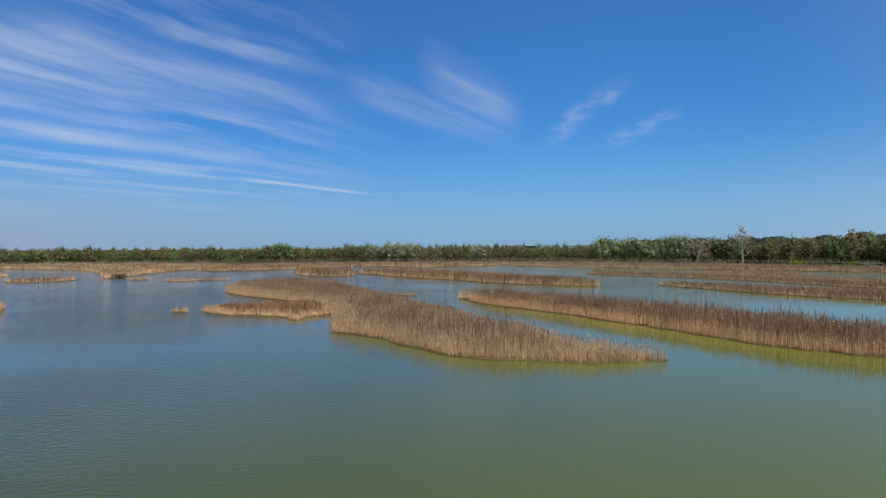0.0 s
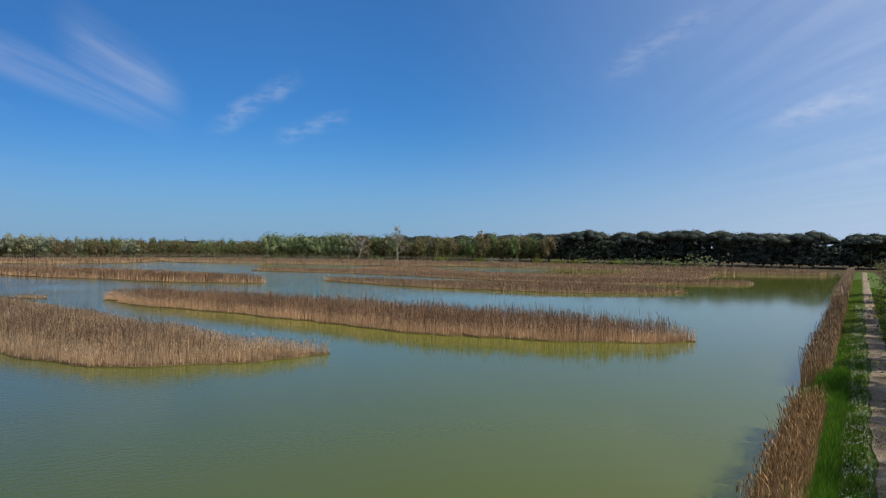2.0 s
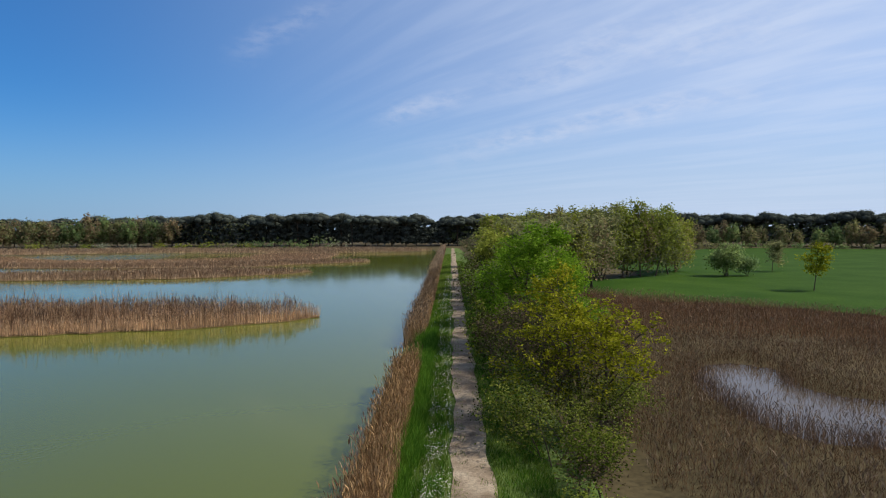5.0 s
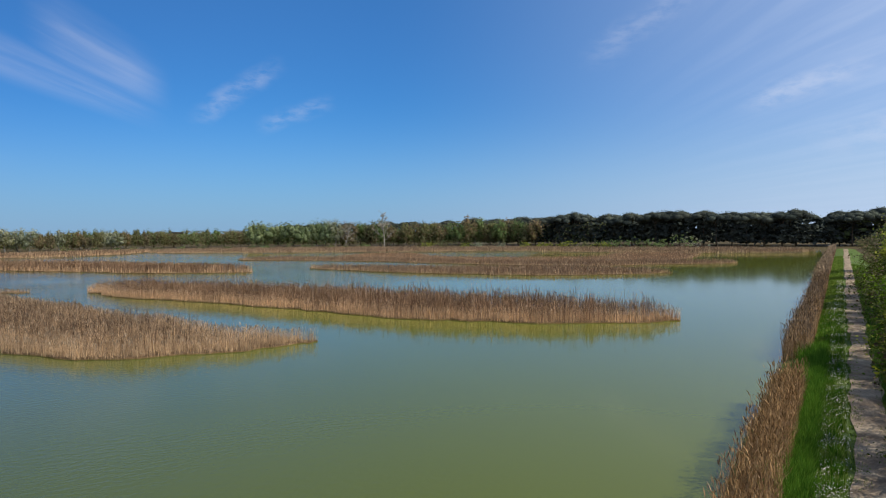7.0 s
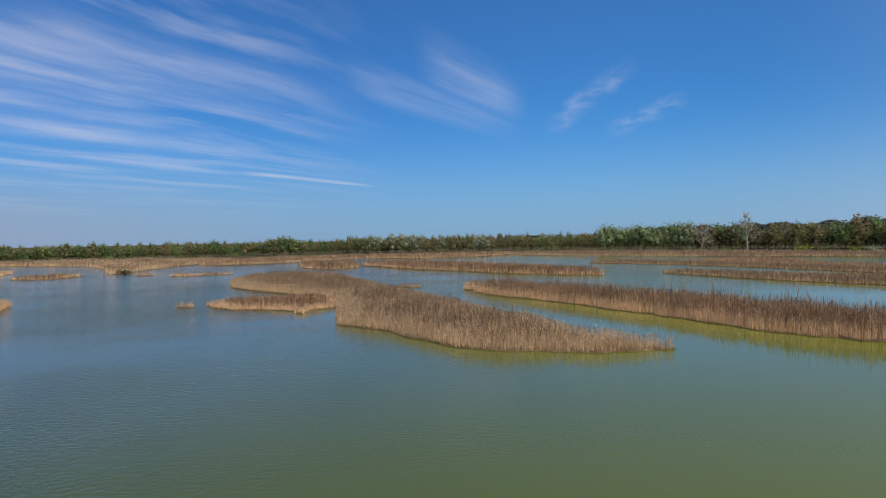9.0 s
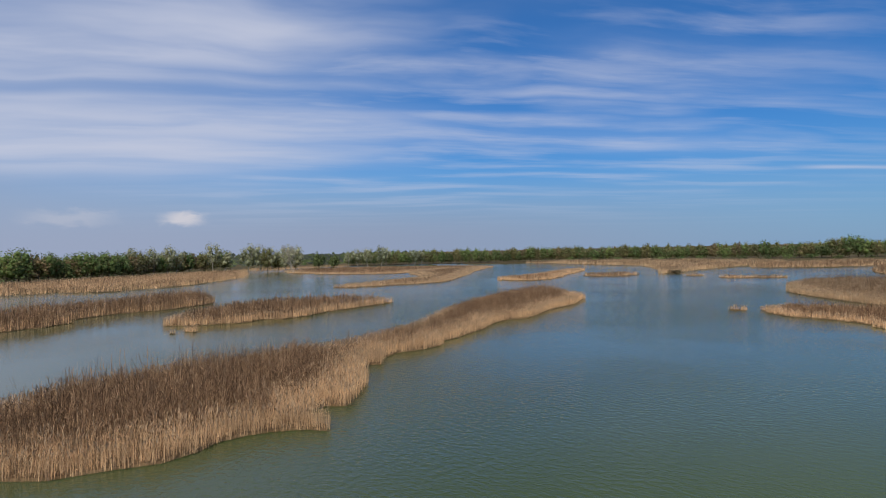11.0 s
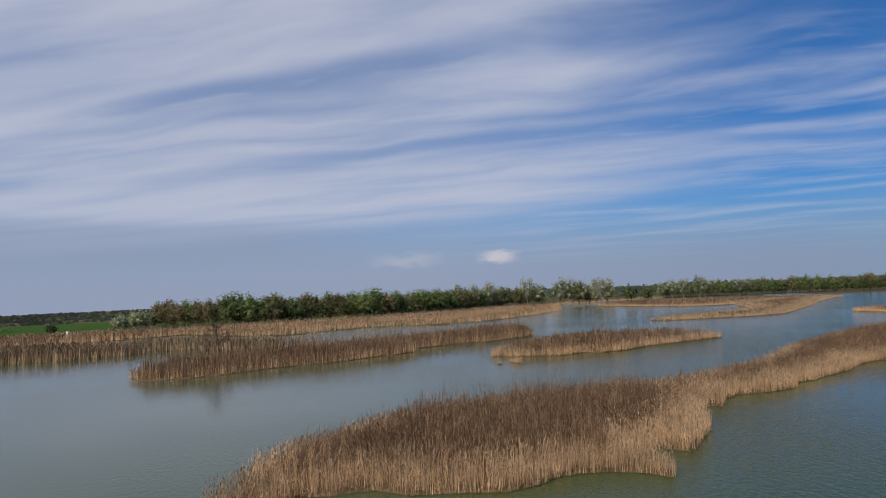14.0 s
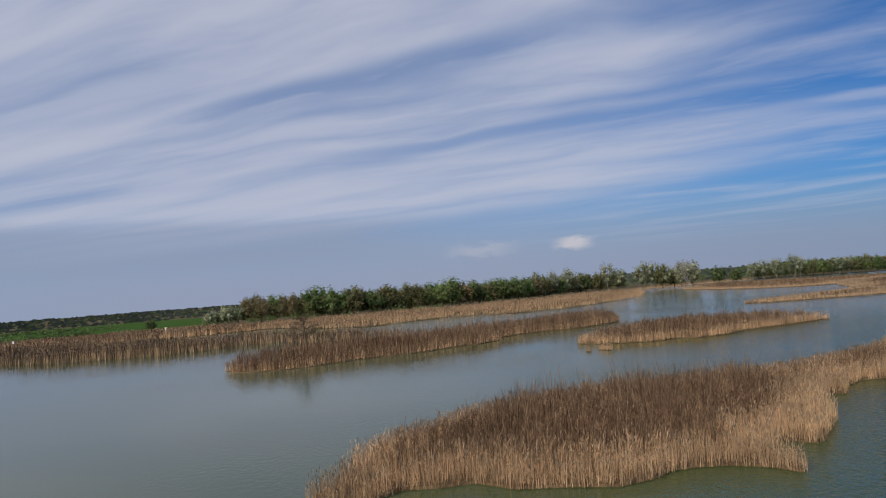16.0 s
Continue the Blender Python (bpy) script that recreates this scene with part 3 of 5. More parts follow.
def ground_sheet():
    rings = np.concatenate([[0], 2 * 1.07 ** np.arange(113)])
    nseg = 340
    a = np.arange(nseg) / nseg * 2 * math.pi
    X = (rings[1:, None] * np.sin(a)).ravel()
    Y = (rings[1:, None] * np.cos(a)).ravel()
    P = np.concatenate([[[0, 0]], np.column_stack([X, Y])])
    r = np.linalg.norm(P, axis=1)
    shore = edge_distance(P, LAKE) * np.where(inside(P, LAKE), -1, 1)
    land = np.clip((shore + 0.6) / 3.0, 0, 1)
    z = -0.7 + land * (0.95 + 0.10 * patches(P, 60, 3))
    dip = np.clip(1.5 - edge_distance(P, POND) / 2 * np.where(inside(P, POND), -1, 1), 0, 2) * (r < 90)
    z = z - 0.35 * np.minimum(dip, 1.6)
    F = []
    m = len(rings) - 1
    idx = 1 + np.arange(m * nseg).reshape(m, nseg)
    q = np.stack([idx[:-1], idx[1:], np.roll(idx[1:], -1, 1), np.roll(idx[:-1], -1, 1)], -1).reshape(-1, 4)
    tri = np.concatenate([q[:, [0, 2, 1]], q[:, [0, 3, 2]], np.column_stack([np.zeros(nseg, int), np.roll(idx[0], -1), idx[0]])])
    ob = raw("ground", np.column_stack([P, z]), tri, [M_SOIL])
    for p in ob.data.polygons:
        p.use_smooth = True
    return tagged(ob, "flat grassy marshland round the lake", "ground", kind="structure")


ground_sheet()


def flat_sheet(name, poly, z, mat):
    bm = bmesh.new()
    f = bm.faces.new([bm.verts.new((x, y, z)) for x, y in poly])
    bm.normal_update()
    if f.normal.z < 0:
        f.normal_flip()
    bmesh.ops.triangulate(bm, faces=bm.faces[:])
    me = bpy.data.meshes.new(name)
    bm.to_mesh(me)
    bm.free()
    me.materials.append(mat)
    return new(name, me)


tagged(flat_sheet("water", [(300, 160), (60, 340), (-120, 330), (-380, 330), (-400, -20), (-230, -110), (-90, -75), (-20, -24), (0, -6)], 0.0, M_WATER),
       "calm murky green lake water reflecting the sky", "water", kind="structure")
tagged(flat_sheet("pond_water", [(30, 6), (50, 6), (70, -14), (60, -28), (30, -8)], -0.02, M_POND),
       "dark brown pond water among the reeds", "water", kind="structure")


def strip(name, s_values, profile, mat, smooth=True, wobble=0.0, seed=0):
    """A band along the dike: profile gives (offset, height) across it."""
    rng = np.random.default_rng(seed)
    s = np.asarray(s_values, float)
    k = len(profile)
    V = []
    for o, h in profile:
        j = sum(np.sin(s / q + rng.uniform(0, 6.28)) for q in (0.7, 1.9, 4.1, 9.0)) * wobble * 0.5
        V.append(np.column_stack([dike_xy(s, o + j), np.full(len(s), h) + rng.normal(0, 0.012, len(s))]))
    V = np.stack(V, 1).reshape(-1, 3)
    i = np.arange(len(s) - 1)[:, None] * k + np.arange(k - 1)
    q = np.stack([i, i + k, i + k + 1, i + 1], -1).reshape(-1, 4)
    ob = raw(name, V, q[:, ::-1], [mat])
    me = ob.data
    if me.polygons[0].normal.z < 0:
        me.flip_normals()
    for p in me.polygons:
        p.use_smooth = smooth
    return ob


S_ALL = np.concatenate([np.arange(-60, 8, 4), np.arange(8, 90, 1.0), np.arange(90, 270, 4)])
tagged(strip("dike", S_ALL, [(3.6, -0.75), (2.6, 0.0), (1.6, 0.35), (0.4, 0.62), (-0.8, 0.74), (-1.2, 0.73), (-1.8, 0.72), (-2.4, 0.73), (-2.8, 0.70), (-4.2, 0.45), (-7.0, 0.05), (-9, -0.3)], M_BANK, wobble=0.08, seed=4),
       "low grassy earth dike between the lake and the marsh", "dike", kind="structure")
tagged(strip("path", np.concatenate([np.arange(-30, 80, 0.3), np.arange(80, 262, 1.0)]), [(-1.15, 0.775), (-1.45, 0.80), (-1.8, 0.795), (-2.1, 0.80), (-2.42, 0.775)], M_PATH, wobble=0.12, seed=9),
       "straight pale trodden earth path along the dike", "path", kind="structure")
MEADOW = [(99, 29), (88, 24), (78, 15), (77.5, 5), (76, -3), (72, -12), (66, -40), (80, -80), (300, -80), (300, 26), (150, 32), (122, 20), (110, 20)]


def gentle_field(name, poly, z, mat, label, cat):
    ob = flat_sheet(name, rounded(poly, 0.8, 5), z, mat)
    return tagged(ob, label, cat, kind="structure")


gentle_field("meadow", MEADOW, 0.55, M_MEADOW, "bright green mown meadow behind the reeds", "meadow")
gentle_field("far_meadow", [(-238, -66), (-240, -105), (-262, -150), (-330, -205), (-470, -230), (-500, -130), (-410, -80), (-300, -64)], 0.45, M_MEADOW,
             "bright green field beyond the west bank", "meadow")

# ---------------------------------------------------------------- reed islands
A_MAIN = [(-47, 139), (-39, 120), (-27, 107), (-19, 99), (-15, 88), (-12.6, 75), (-10.8, 66), (-6.8, 62.5), (-2.5, 56.5), (2, 51), (7.5, 49),
          (13, 47.8), (17.2, 48.3), (18.2, 49.0), (16.8, 51.2), (13, 56), (10, 63), (6, 72), (1, 84), (-6, 100), (-14, 120), (-22, 140), (-34, 150), (-43, 148)]
# extra straw inside (inner) stands in for stalks brightened by frontal sun
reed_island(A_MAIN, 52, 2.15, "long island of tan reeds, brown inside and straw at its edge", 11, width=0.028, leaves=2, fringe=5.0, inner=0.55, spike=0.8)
reed_island([(-33.5, 90.5), (-29.5, 84.5), (-24, 82), (-20.5, 81), (-17.6, 77), (-16.8, 81), (-14, 85), (-16, 95), (-22, 95.5), (-28, 94)], 40, 1.15,
            "low spit of pale straw reeds beside the long island", 12, width=0.045, fringe=4, straw=0.95, plume=0.2)
B_MAIN = [(4, 112), (6, 102), (10, 94), (17, 83), (21, 74.5), (25, 67.5), (30, 57), (34, 52), (40, 45.5), (46, 41.5), (51, 39.7), (52.2, 41.2),
          (49, 48), (43, 58), (36, 70), (28, 84), (19, 97), (10, 108)]
reed_island(B_MAIN, 52, 2.25, "narrow island of brown reeds with a straw foot", 13, width=0.028, leaves=2, fringe=2.6, inner=0.22, spike=0.9)
reed_island([(-29, 219), (-23, 208), (-8, 184), (3, 172), (16, 154), (24, 148), (34, 142), (36.5, 145), (33, 154), (22, 172), (8, 193), (-10, 214)], 13, 2.3,
            "dark brown reed island in the middle of the lake", 14, width=0.10, leaves=2, plume=0.4, straw=0.6)
reed_island([(-54, 230), (-46, 206), (-37, 195), (-30, 199), (-29, 214), (-38, 226), (-46, 234)], 9, 2.4, "small dark reed island", 15, width=0.13, leaves=1, plume=0.4, straw=0.5)
reed_island([(-9.5, 118.5), (-7, 117), (-4, 115.5), (-4.5, 117.5), (-7, 119)], 26, 1.0, "small low tuft of straw reeds", 16, width=0.05, straw=0.95, plume=0.15)
reed_island([(51, 147), (55, 134), (61, 119), (72, 102), (81, 92), (90, 87), (101, 83), (104, 84), (101, 92), (96, 103), (85, 115), (70, 128), (58, 143)], 18, 1.35,
            "broad rust-brown reed island near the far bank", 17, width=0.09, leaves=1, plume=0.3, straw=0.55, brown=M_RUST)
reed_island([(45, 206), (66, 184), (80, 160), (88, 141), (97, 124), (110, 108), (124, 103), (139, 95), (146, 99), (132, 112), (116, 124), (101, 140), (94, 156), (84, 180), (60, 212)], 12, 1.15,
            "wide flat bed of rust-brown reeds near the far bank", 18, width=0.10, leaves=1, plume=0.35, straw=0.55, brown=M_RUST)
E_MAIN = [(-31.8, -3.2), (-30.6, -1), (-31.6, 2), (-30.6, 5), (-29.1, 9), (-29.5, 12.5), (-30, 15), (-28.5, 17.2), (-29.4, 18.6), (-32.2, 20), (-31.8, 22.2),
          (-37, 26.5), (-40.6, 29.6), (-40.6, 31.4), (-43, 34), (-44, 39.5), (-46.4, 44), (-48.2, 49.5), (-52.7, 58.5), (-52.7, 65), (-56.5, 72), (-61, 86), (-66, 94), (-70, 95),
          (-77, 90), (-73, 76), (-66, 62), (-58, 50), (-52, 40), (-49, 30), (-48, 22), (-47, 14), (-45, 7), (-41, 2), (-36, -1.5)]
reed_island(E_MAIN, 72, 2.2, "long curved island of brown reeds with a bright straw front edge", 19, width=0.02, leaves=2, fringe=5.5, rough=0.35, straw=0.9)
reed_island([(-90, -18), (-86.4, -13), (-86.4, -6), (-90.2, -0.6), (-91.4, 7), (-95.2, 13), (-98.4, 20), (-104.6, 23), (-109.4, 31), (-110, 37), (-118, 50), (-127, 47),
             (-122, 34), (-115, 22), (-108, 8), (-103, -4), (-98, -14)], 24, 2.45, "dark brown reed island with a few straw patches", 20, width=0.055, leaves=2, plume=0.4, straw=0.45)
reed_island([(-86.6, 29.8), (-83, 30.2), (-79.2, 37), (-81, 39.8), (-79.4, 43.6), (-83.5, 54), (-87.6, 68.4), (-90, 66), (-95, 56), (-96, 46), (-92, 36)], 28, 2.15,
            "brown reed island with a pale straw edge", 21, width=0.055, leaves=2, plume=0.4, straw=0.85, fringe=3.5)
reed_island([(-141, 89.5), (-134, 91), (-133, 99), (-131, 115), (-136, 128), (-149, 145), (-165, 165), (-190, 195), (-206, 218), (-222, 200), (-200, 165), (-175, 148), (-160, 135), (-150, 112)],
            5, 1.4, "low broad bed of straw reeds far across the lake", 22, width=0.13, leaves=1, plume=0.3, straw=1.0, fringe=14)
reed_island([(132, 112), (116, 124), (101, 140), (94, 156), (84, 180), (75, 195), (100, 225), (116, 214), (108, 182), (120, 160), (145, 143), (168, 158), (182, 138), (172, 128), (150, 116)], 7, 0.6,
            "flat bed of rust-brown reeds joining the far bank", 26, width=0.11, leaves=1, plume=0.3, straw=0.4, brown=M_RUST, low_edge=0.8)
reed_island([(-207, 146), (-257, 143), (-300, 163), (-306, 190), (-270, 217), (-226, 241), (-206, 218), (-220, 200), (-200, 165)], 3.0, 1.4, "low bed of straw reeds far across the lake", 23, width=0.17, leaves=1, plume=0.3, straw=1.0, fringe=14)
reed_island([(-129, 139), (-113, 136), (-114, 150), (-128, 176), (-144, 208), (-152, 216), (-148, 196), (-134, 164)], 5, 1.4, "low island of pale straw reeds", 24, width=0.16, leaves=1, plume=0.3, straw=1.0, fringe=8)
reed_island([(-119, 170), (-107, 164), (-104, 178), (-110, 181)], 5, 1.3, "small low island of straw reeds", 25, width=0.16, leaves=1, plume=0.3, straw=0.9)
for k, (px, py, r, h) in enumerate([(-36.4, 87.8, 1.2, 0.7), (-75.9, 28.9, 1.0, 0.9), (-75.6, 26.6, 0.5, 0.7), (-72, 172, 4, 0.8), (-65, 176, 4, 0.7), (-86, 178, 2.5, 0.8)]):
    reed_island([(px + r * math.cos(a) * (1.3 if a < 2 else 0.9), py + r * 0.7 * math.sin(a)) for a in (0, 1, 2, 3, 4, 5.2)], 45 if r < 2 else 8, h,
                "small tuft of pale straw reeds alone in the water", 40 + k, width=0.04 if r < 2 else 0.14, straw=1.0, plume=0.12, rough=0.1, low_edge=0.8, group="small reed tufts")


# ---------------------------------------------------------------- reed belts on the banks
def reed_belt(name, poly, density, height_, label, seed, mats, width, straw=0.6, leaves=1, plume=0.35, base=0.25, avoid=None, fringe=6.0, fan=0.26, lean=0.07):
    rng = np.random.default_rng(seed)
    out = rounded(poly, 0.6, seed)
    P = scatter(out, int(area(out) * density), rng)
    if avoid is not None:
        P = P[~inside(P, avoid)]
    n = len(P)
    slow, fast = patches(P, 30, seed + 5), patches(P, 5, seed + 9)
    h = height_ * rng.uniform(0.75, 1.12, n) * (1 + 0.13 * slow + 0.08 * fast)
    e = np.clip(edge_distance(P, out) / fringe, 0, 1)
    slot = (rng.uniform(size=n) > straw * (0.75 + 0.35 * slow) + 0.25 * (1 - e)).astype(int)
    V, F, S = stalks(P, base, h, width * rng.uniform(0.7, 1.4, n), rng, slot, leaves, 0.3 if plume else 0, fan=fan, lean=lean)
    return tagged(raw(name, V, F, mats, S), label, "reeds", kind="stuff")


STRAWY = [M_STRAW, M_REED, M_PLUME]
RUSTY = [M_STRAW, M_RUST, M_PLUME]
reed_belt("reed_belt", [(232, 122), (208, 113), (177, 140), (161, 183), (138, 214), (98, 240), (59, 277), (28, 300), (40, 345), (90, 330), (140, 285), (185, 225), (222, 165)], 3.4, 1.15,
          "belt of tan and rust reeds along the far bank", 51, RUSTY, 0.13, 0.5, leaves=1)
reed_belt("reed_belt", [(28, 300), (-1, 277), (-40, 296), (-58, 259), (-81, 235), (-102, 246), (-102, 300), (-60, 330), (0, 340), (40, 345)], 2.4, 1.3,
          "belt of brown reeds before the northern woods", 52, STRAWY, 0.17, 0.45, leaves=1)
reed_belt("reed_belt", [(-102, 246), (-101, 208), (-95, 186), (-100, 182), (-108, 200), (-140, 251), (-163, 260), (-202, 281), (-250, 288), (-235, 320), (-170, 340), (-100, 320)], 2.1, 1.4,
          "belt of straw reeds before the northern woods", 53, STRAWY, 0.17, 0.8, leaves=1)
reed_belt("reed_belt", [(-335, 240), (-345, 157), (-300, 141), (-235, 112), (-184, 67), (-176, 45), (-187, 34), (-181, 18), (-168, 2), (-180, -11), (-207, -25), (-205, -45), (-240, -50),
                        (-262, -20), (-262, 40), (-300, 100), (-318, 150), (-330, 200)], 3.0, 1.35, "wide belt of straw reeds along the west bank", 54, STRAWY, 0.10, 0.85, leaves=1)
reed_belt("reed_belt", [(-143, -25), (-135, -27), (-128, -36), (-131, -47), (-132, -57), (-136, -65), (-142, -72), (-160, -92), (-185, -95), (-180, -70), (-166, -58), (-155, -34), (-146, -14), (-128, 6),
                        (-122, 12), (-124, 2), (-134, -14)], 7, 2.0, "bank of dark brown reeds on the west shore", 55, STRAWY, 0.12, 0.35, leaves=1, base=0.05)
reed_belt("reed_belt", [(-185, -95), (-196, -48), (-206, -28), (-245, -40), (-262, -58), (-250, -110), (-230, -140), (-190, -120)], 2.4, 1.6, "strip of tan reeds before the west field", 56, STRAWY, 0.22, 0.5, leaves=1)


def dike_reeds(s0, s1, n0, n1, density, h, seed, mats, label, width=0.015, leaves=2, straw=0.45, base=0.15, name="reed_fringe"):
    rng = np.random.default_rng(seed)
    n = int((s1 - s0) * (n1 - n0) * density)
    s, o = rng.uniform(s0, s1, n), rng.uniform(n0, n1, n)
    gap = patches(np.column_stack([s, o]), 6, seed)
    k = rng.uniform(size=n) < 0.8 + 0.3 * gap
    s, o = s[k], o[k]
    n = len(s)
    P = dike_xy(s, o)
    hh = h * rng.uniform(0.65, 1.15, n) * (1 + 0.12 * gap[k])
    b = np.interp(o, [0.4, 1.6, 2.6, 3.6], [0.62, 0.35, 0.0, -0.3])
    slot = (rng.uniform(size=n) > straw).astype(int)
    V, F, S = stalks(P, b, hh, width * rng.uniform(0.6, 1.4, n), rng, slot, leaves, 0.5, lean=0.075, fan=0, wind=(-0.03, 0.03))
    return tagged(raw(name, V, F, mats, S), label, "reeds", kind="stuff")


dike_reeds(6, 36, 0.7, 2.1, 240, 1.75, 61, [M_STRAW, M_FRINGE, M_FRINGE], "fringe of tall tan reeds at the dike's water edge", width=0.014, straw=0.1)
dike_reeds(47.5, 110, 0.9, 2.6, 90, 1.8, 62, [M_STRAW, M_FRINGE, M_PLUME_DARK], "dense fringe of rust-brown reeds at the dike's water edge", width=0.03, leaves=2, straw=0.4)
dike_reeds(110, 262, 1.0, 3.0, 30, 1.9, 63, RUSTY, "dense fringe of rust-brown reeds at the dike's water edge", width=0.09, leaves=1, straw=0.4)
reed_belt("reed_field", [(19, 1), (30, 4.5), (40, 11), (54, 18), (54, -2), (60, -12), (60, -30), (40, -30), (22, -12)], 50, 1.0, "field of rust-brown reeds with pale plumes behind the dike", 64,
          [M_FIELD_TIP, M_FIELD, M_PLUME_DARK], 0.016, 0.4, leaves=2, plume=0.2, fan=0, lean=0.27, base=0.0, avoid=np.array(POND))
reed_belt("reed_field", [(54, 18), (75, 28), (97, 37), (90, 26), (79, 16), (78, 6), (76.5, -3), (72, -13), (66, -45), (50, -45), (60, -14), (54, -2)], 36, 1.3, "field of dark rust-brown reeds before the meadow", 65,
          [M_FIELD_TIP, M_FIELD, M_PLUME_DARK], 0.026, 0.35, leaves=1, plume=0.25, fan=0, lean=0.25, base=0.0, avoid=np.array(POND))

# ---------------------------------------------------------------- trees
def tube(V, F, pts, radii, sides=6):
    """Adds a tapering tube through the points."""
    base = len(V)
    for i, (p, r) in enumerate(zip(pts, radii)):
        d = (pts[min(i + 1, len(pts) - 1)] - pts[max(i - 1, 0)]).normalized()
        u = d.orthogonal().normalized()
        w = d.cross(u)
        for k in range(sides):
            a = 2 * math.pi * k / sides
            V.append(p + (u * math.cos(a) + w * math.sin(a)) * r)
    for i in range(len(pts) - 1):
        for k in range(sides):
            a, b = base + i * sides + k, base + i * sides + (k + 1) % sides
            F.append((a, b, b + sides))
            F.append((a, b + sides, a + sides))


def grow(rng, height_, spread, trunk_r, levels=3, first=0.25, forks=(7, 5, 4), up=0.55, stems=1, lean=0.32):
    """A branching skeleton: tubes for the wood, and the tips that carry leaves."""
    V, F, tips, spans = [], [], [], []

    def limb(p, d, ln, r, lev):
        pts, n, mark = [p], 3 if lev < 2 else 2, (len(V), len(F))
        for i in range(n):
            d = (d + Vector(rng.normal(0, 0.14, 3)) + Vector((0, 0, 0.06))).normalized()
            pts.append(pts[-1] + d * ln / n)
        tube(V, F, pts, [r, r * 0.7, r * 0.45, r * 0.2][:n + 1], 6 if lev == 0 else 4 if lev == 1 else 3)
        if lev >= 1:
            tips.extend(pts[1:] if lev >= levels - 1 else pts[2:])
        if lev + 1 >= levels:
            return
        for k in range(forks[lev]):
            f = first + (1 - first) * (k + rng.uniform(0.1, 0.9)) / forks[lev] if lev == 0 else rng.uniform(0.25, 1)
            i = min(int(f * n), n - 1)
            q = pts[i].lerp(pts[i + 1], f * n - i)
            a = k * 2.4 + rng.uniform(-0.5, 0.5)
            out = Vector((math.cos(a), math.sin(a), 0))
            nd = (d * up + out * (1 - up) * 1.3 + Vector(rng.normal(0, 0.18, 3))).normalized()
            ln2 = (spread * (1.15 - 0.6 * f) if lev == 0 else ln * 0.5) * rng.uniform(0.75, 1.15)
            limb(q, nd, ln2, r * (0.5 if lev == 0 else 0.55) * (1.1 - 0.5 * f), lev + 1)
        if lev == 1:
            spans.append((*mark, len(V), len(F)))

    for s in range(stems):
        o = Vector((rng.normal(0, 0.25), rng.normal(0, 0.25), 0)) if stems > 1 else Vector((0, 0, 0))
        d = Vector((rng.normal(0, 0.05), rng.normal(0, 0.05), 1)) if stems == 1 else Vector((rng.normal(0, lean), rng.normal(0, lean), 1))
        limb(o, d.normalized(), height_ * 0.86 * (1 if s == 0 else rng.uniform(0.7, 1)), trunk_r, 0)
    return np.array([tuple(v) for v in V]), np.array(F), np.array([tuple(t) for t in tips]), spans


def leaf_cloud(centres, size, spread, count, rng, droop=0.0):
    """Folded four-cornered leaves round the given centres."""
    C = centres[rng.integers(0, len(centres), count)] + rng.normal(0, spread, (count, 3)) * [1, 1, 0.8]
    C[:, 2] = np.maximum(C[:, 2], 0.08)
    a = rng.normal(0, 1, (count, 3))
    a[:, 2] = a[:, 2] * 0.5 - droop
    a /= np.linalg.norm(a, axis=1)[:, None]
    b = np.cross(a, rng.normal(0, 1, (count, 3)))
    b /= np.linalg.norm(b, axis=1)[:, None] + 1e-9
    s = size * rng.uniform(0.55, 1.3, count)[:, None]
    nrm = np.cross(a, b) * s * 0.18
    V = np.stack([C - a * s * 0.6, C + b * s * 0.36 + nrm, C + a * s * 0.7, C - b * s * 0.36 + nrm], 1)
    F = np.arange(count)[:, None, None] * 4 + np.array([[0, 1, 2], [0, 2, 3]])
    return V.reshape(-1, 3), F.reshape(-1, 3)


def ball():
    bm = bmesh.new()
    bmesh.ops.create_icosphere(bm, subdivisions=1, radius=1.0)
    V = np.array([tuple(v.co) for v in bm.verts])
    F = np.array([[v.index for v in f.verts] for f in bm.faces])
    bm.free()
    return V, F


BALL = ball()


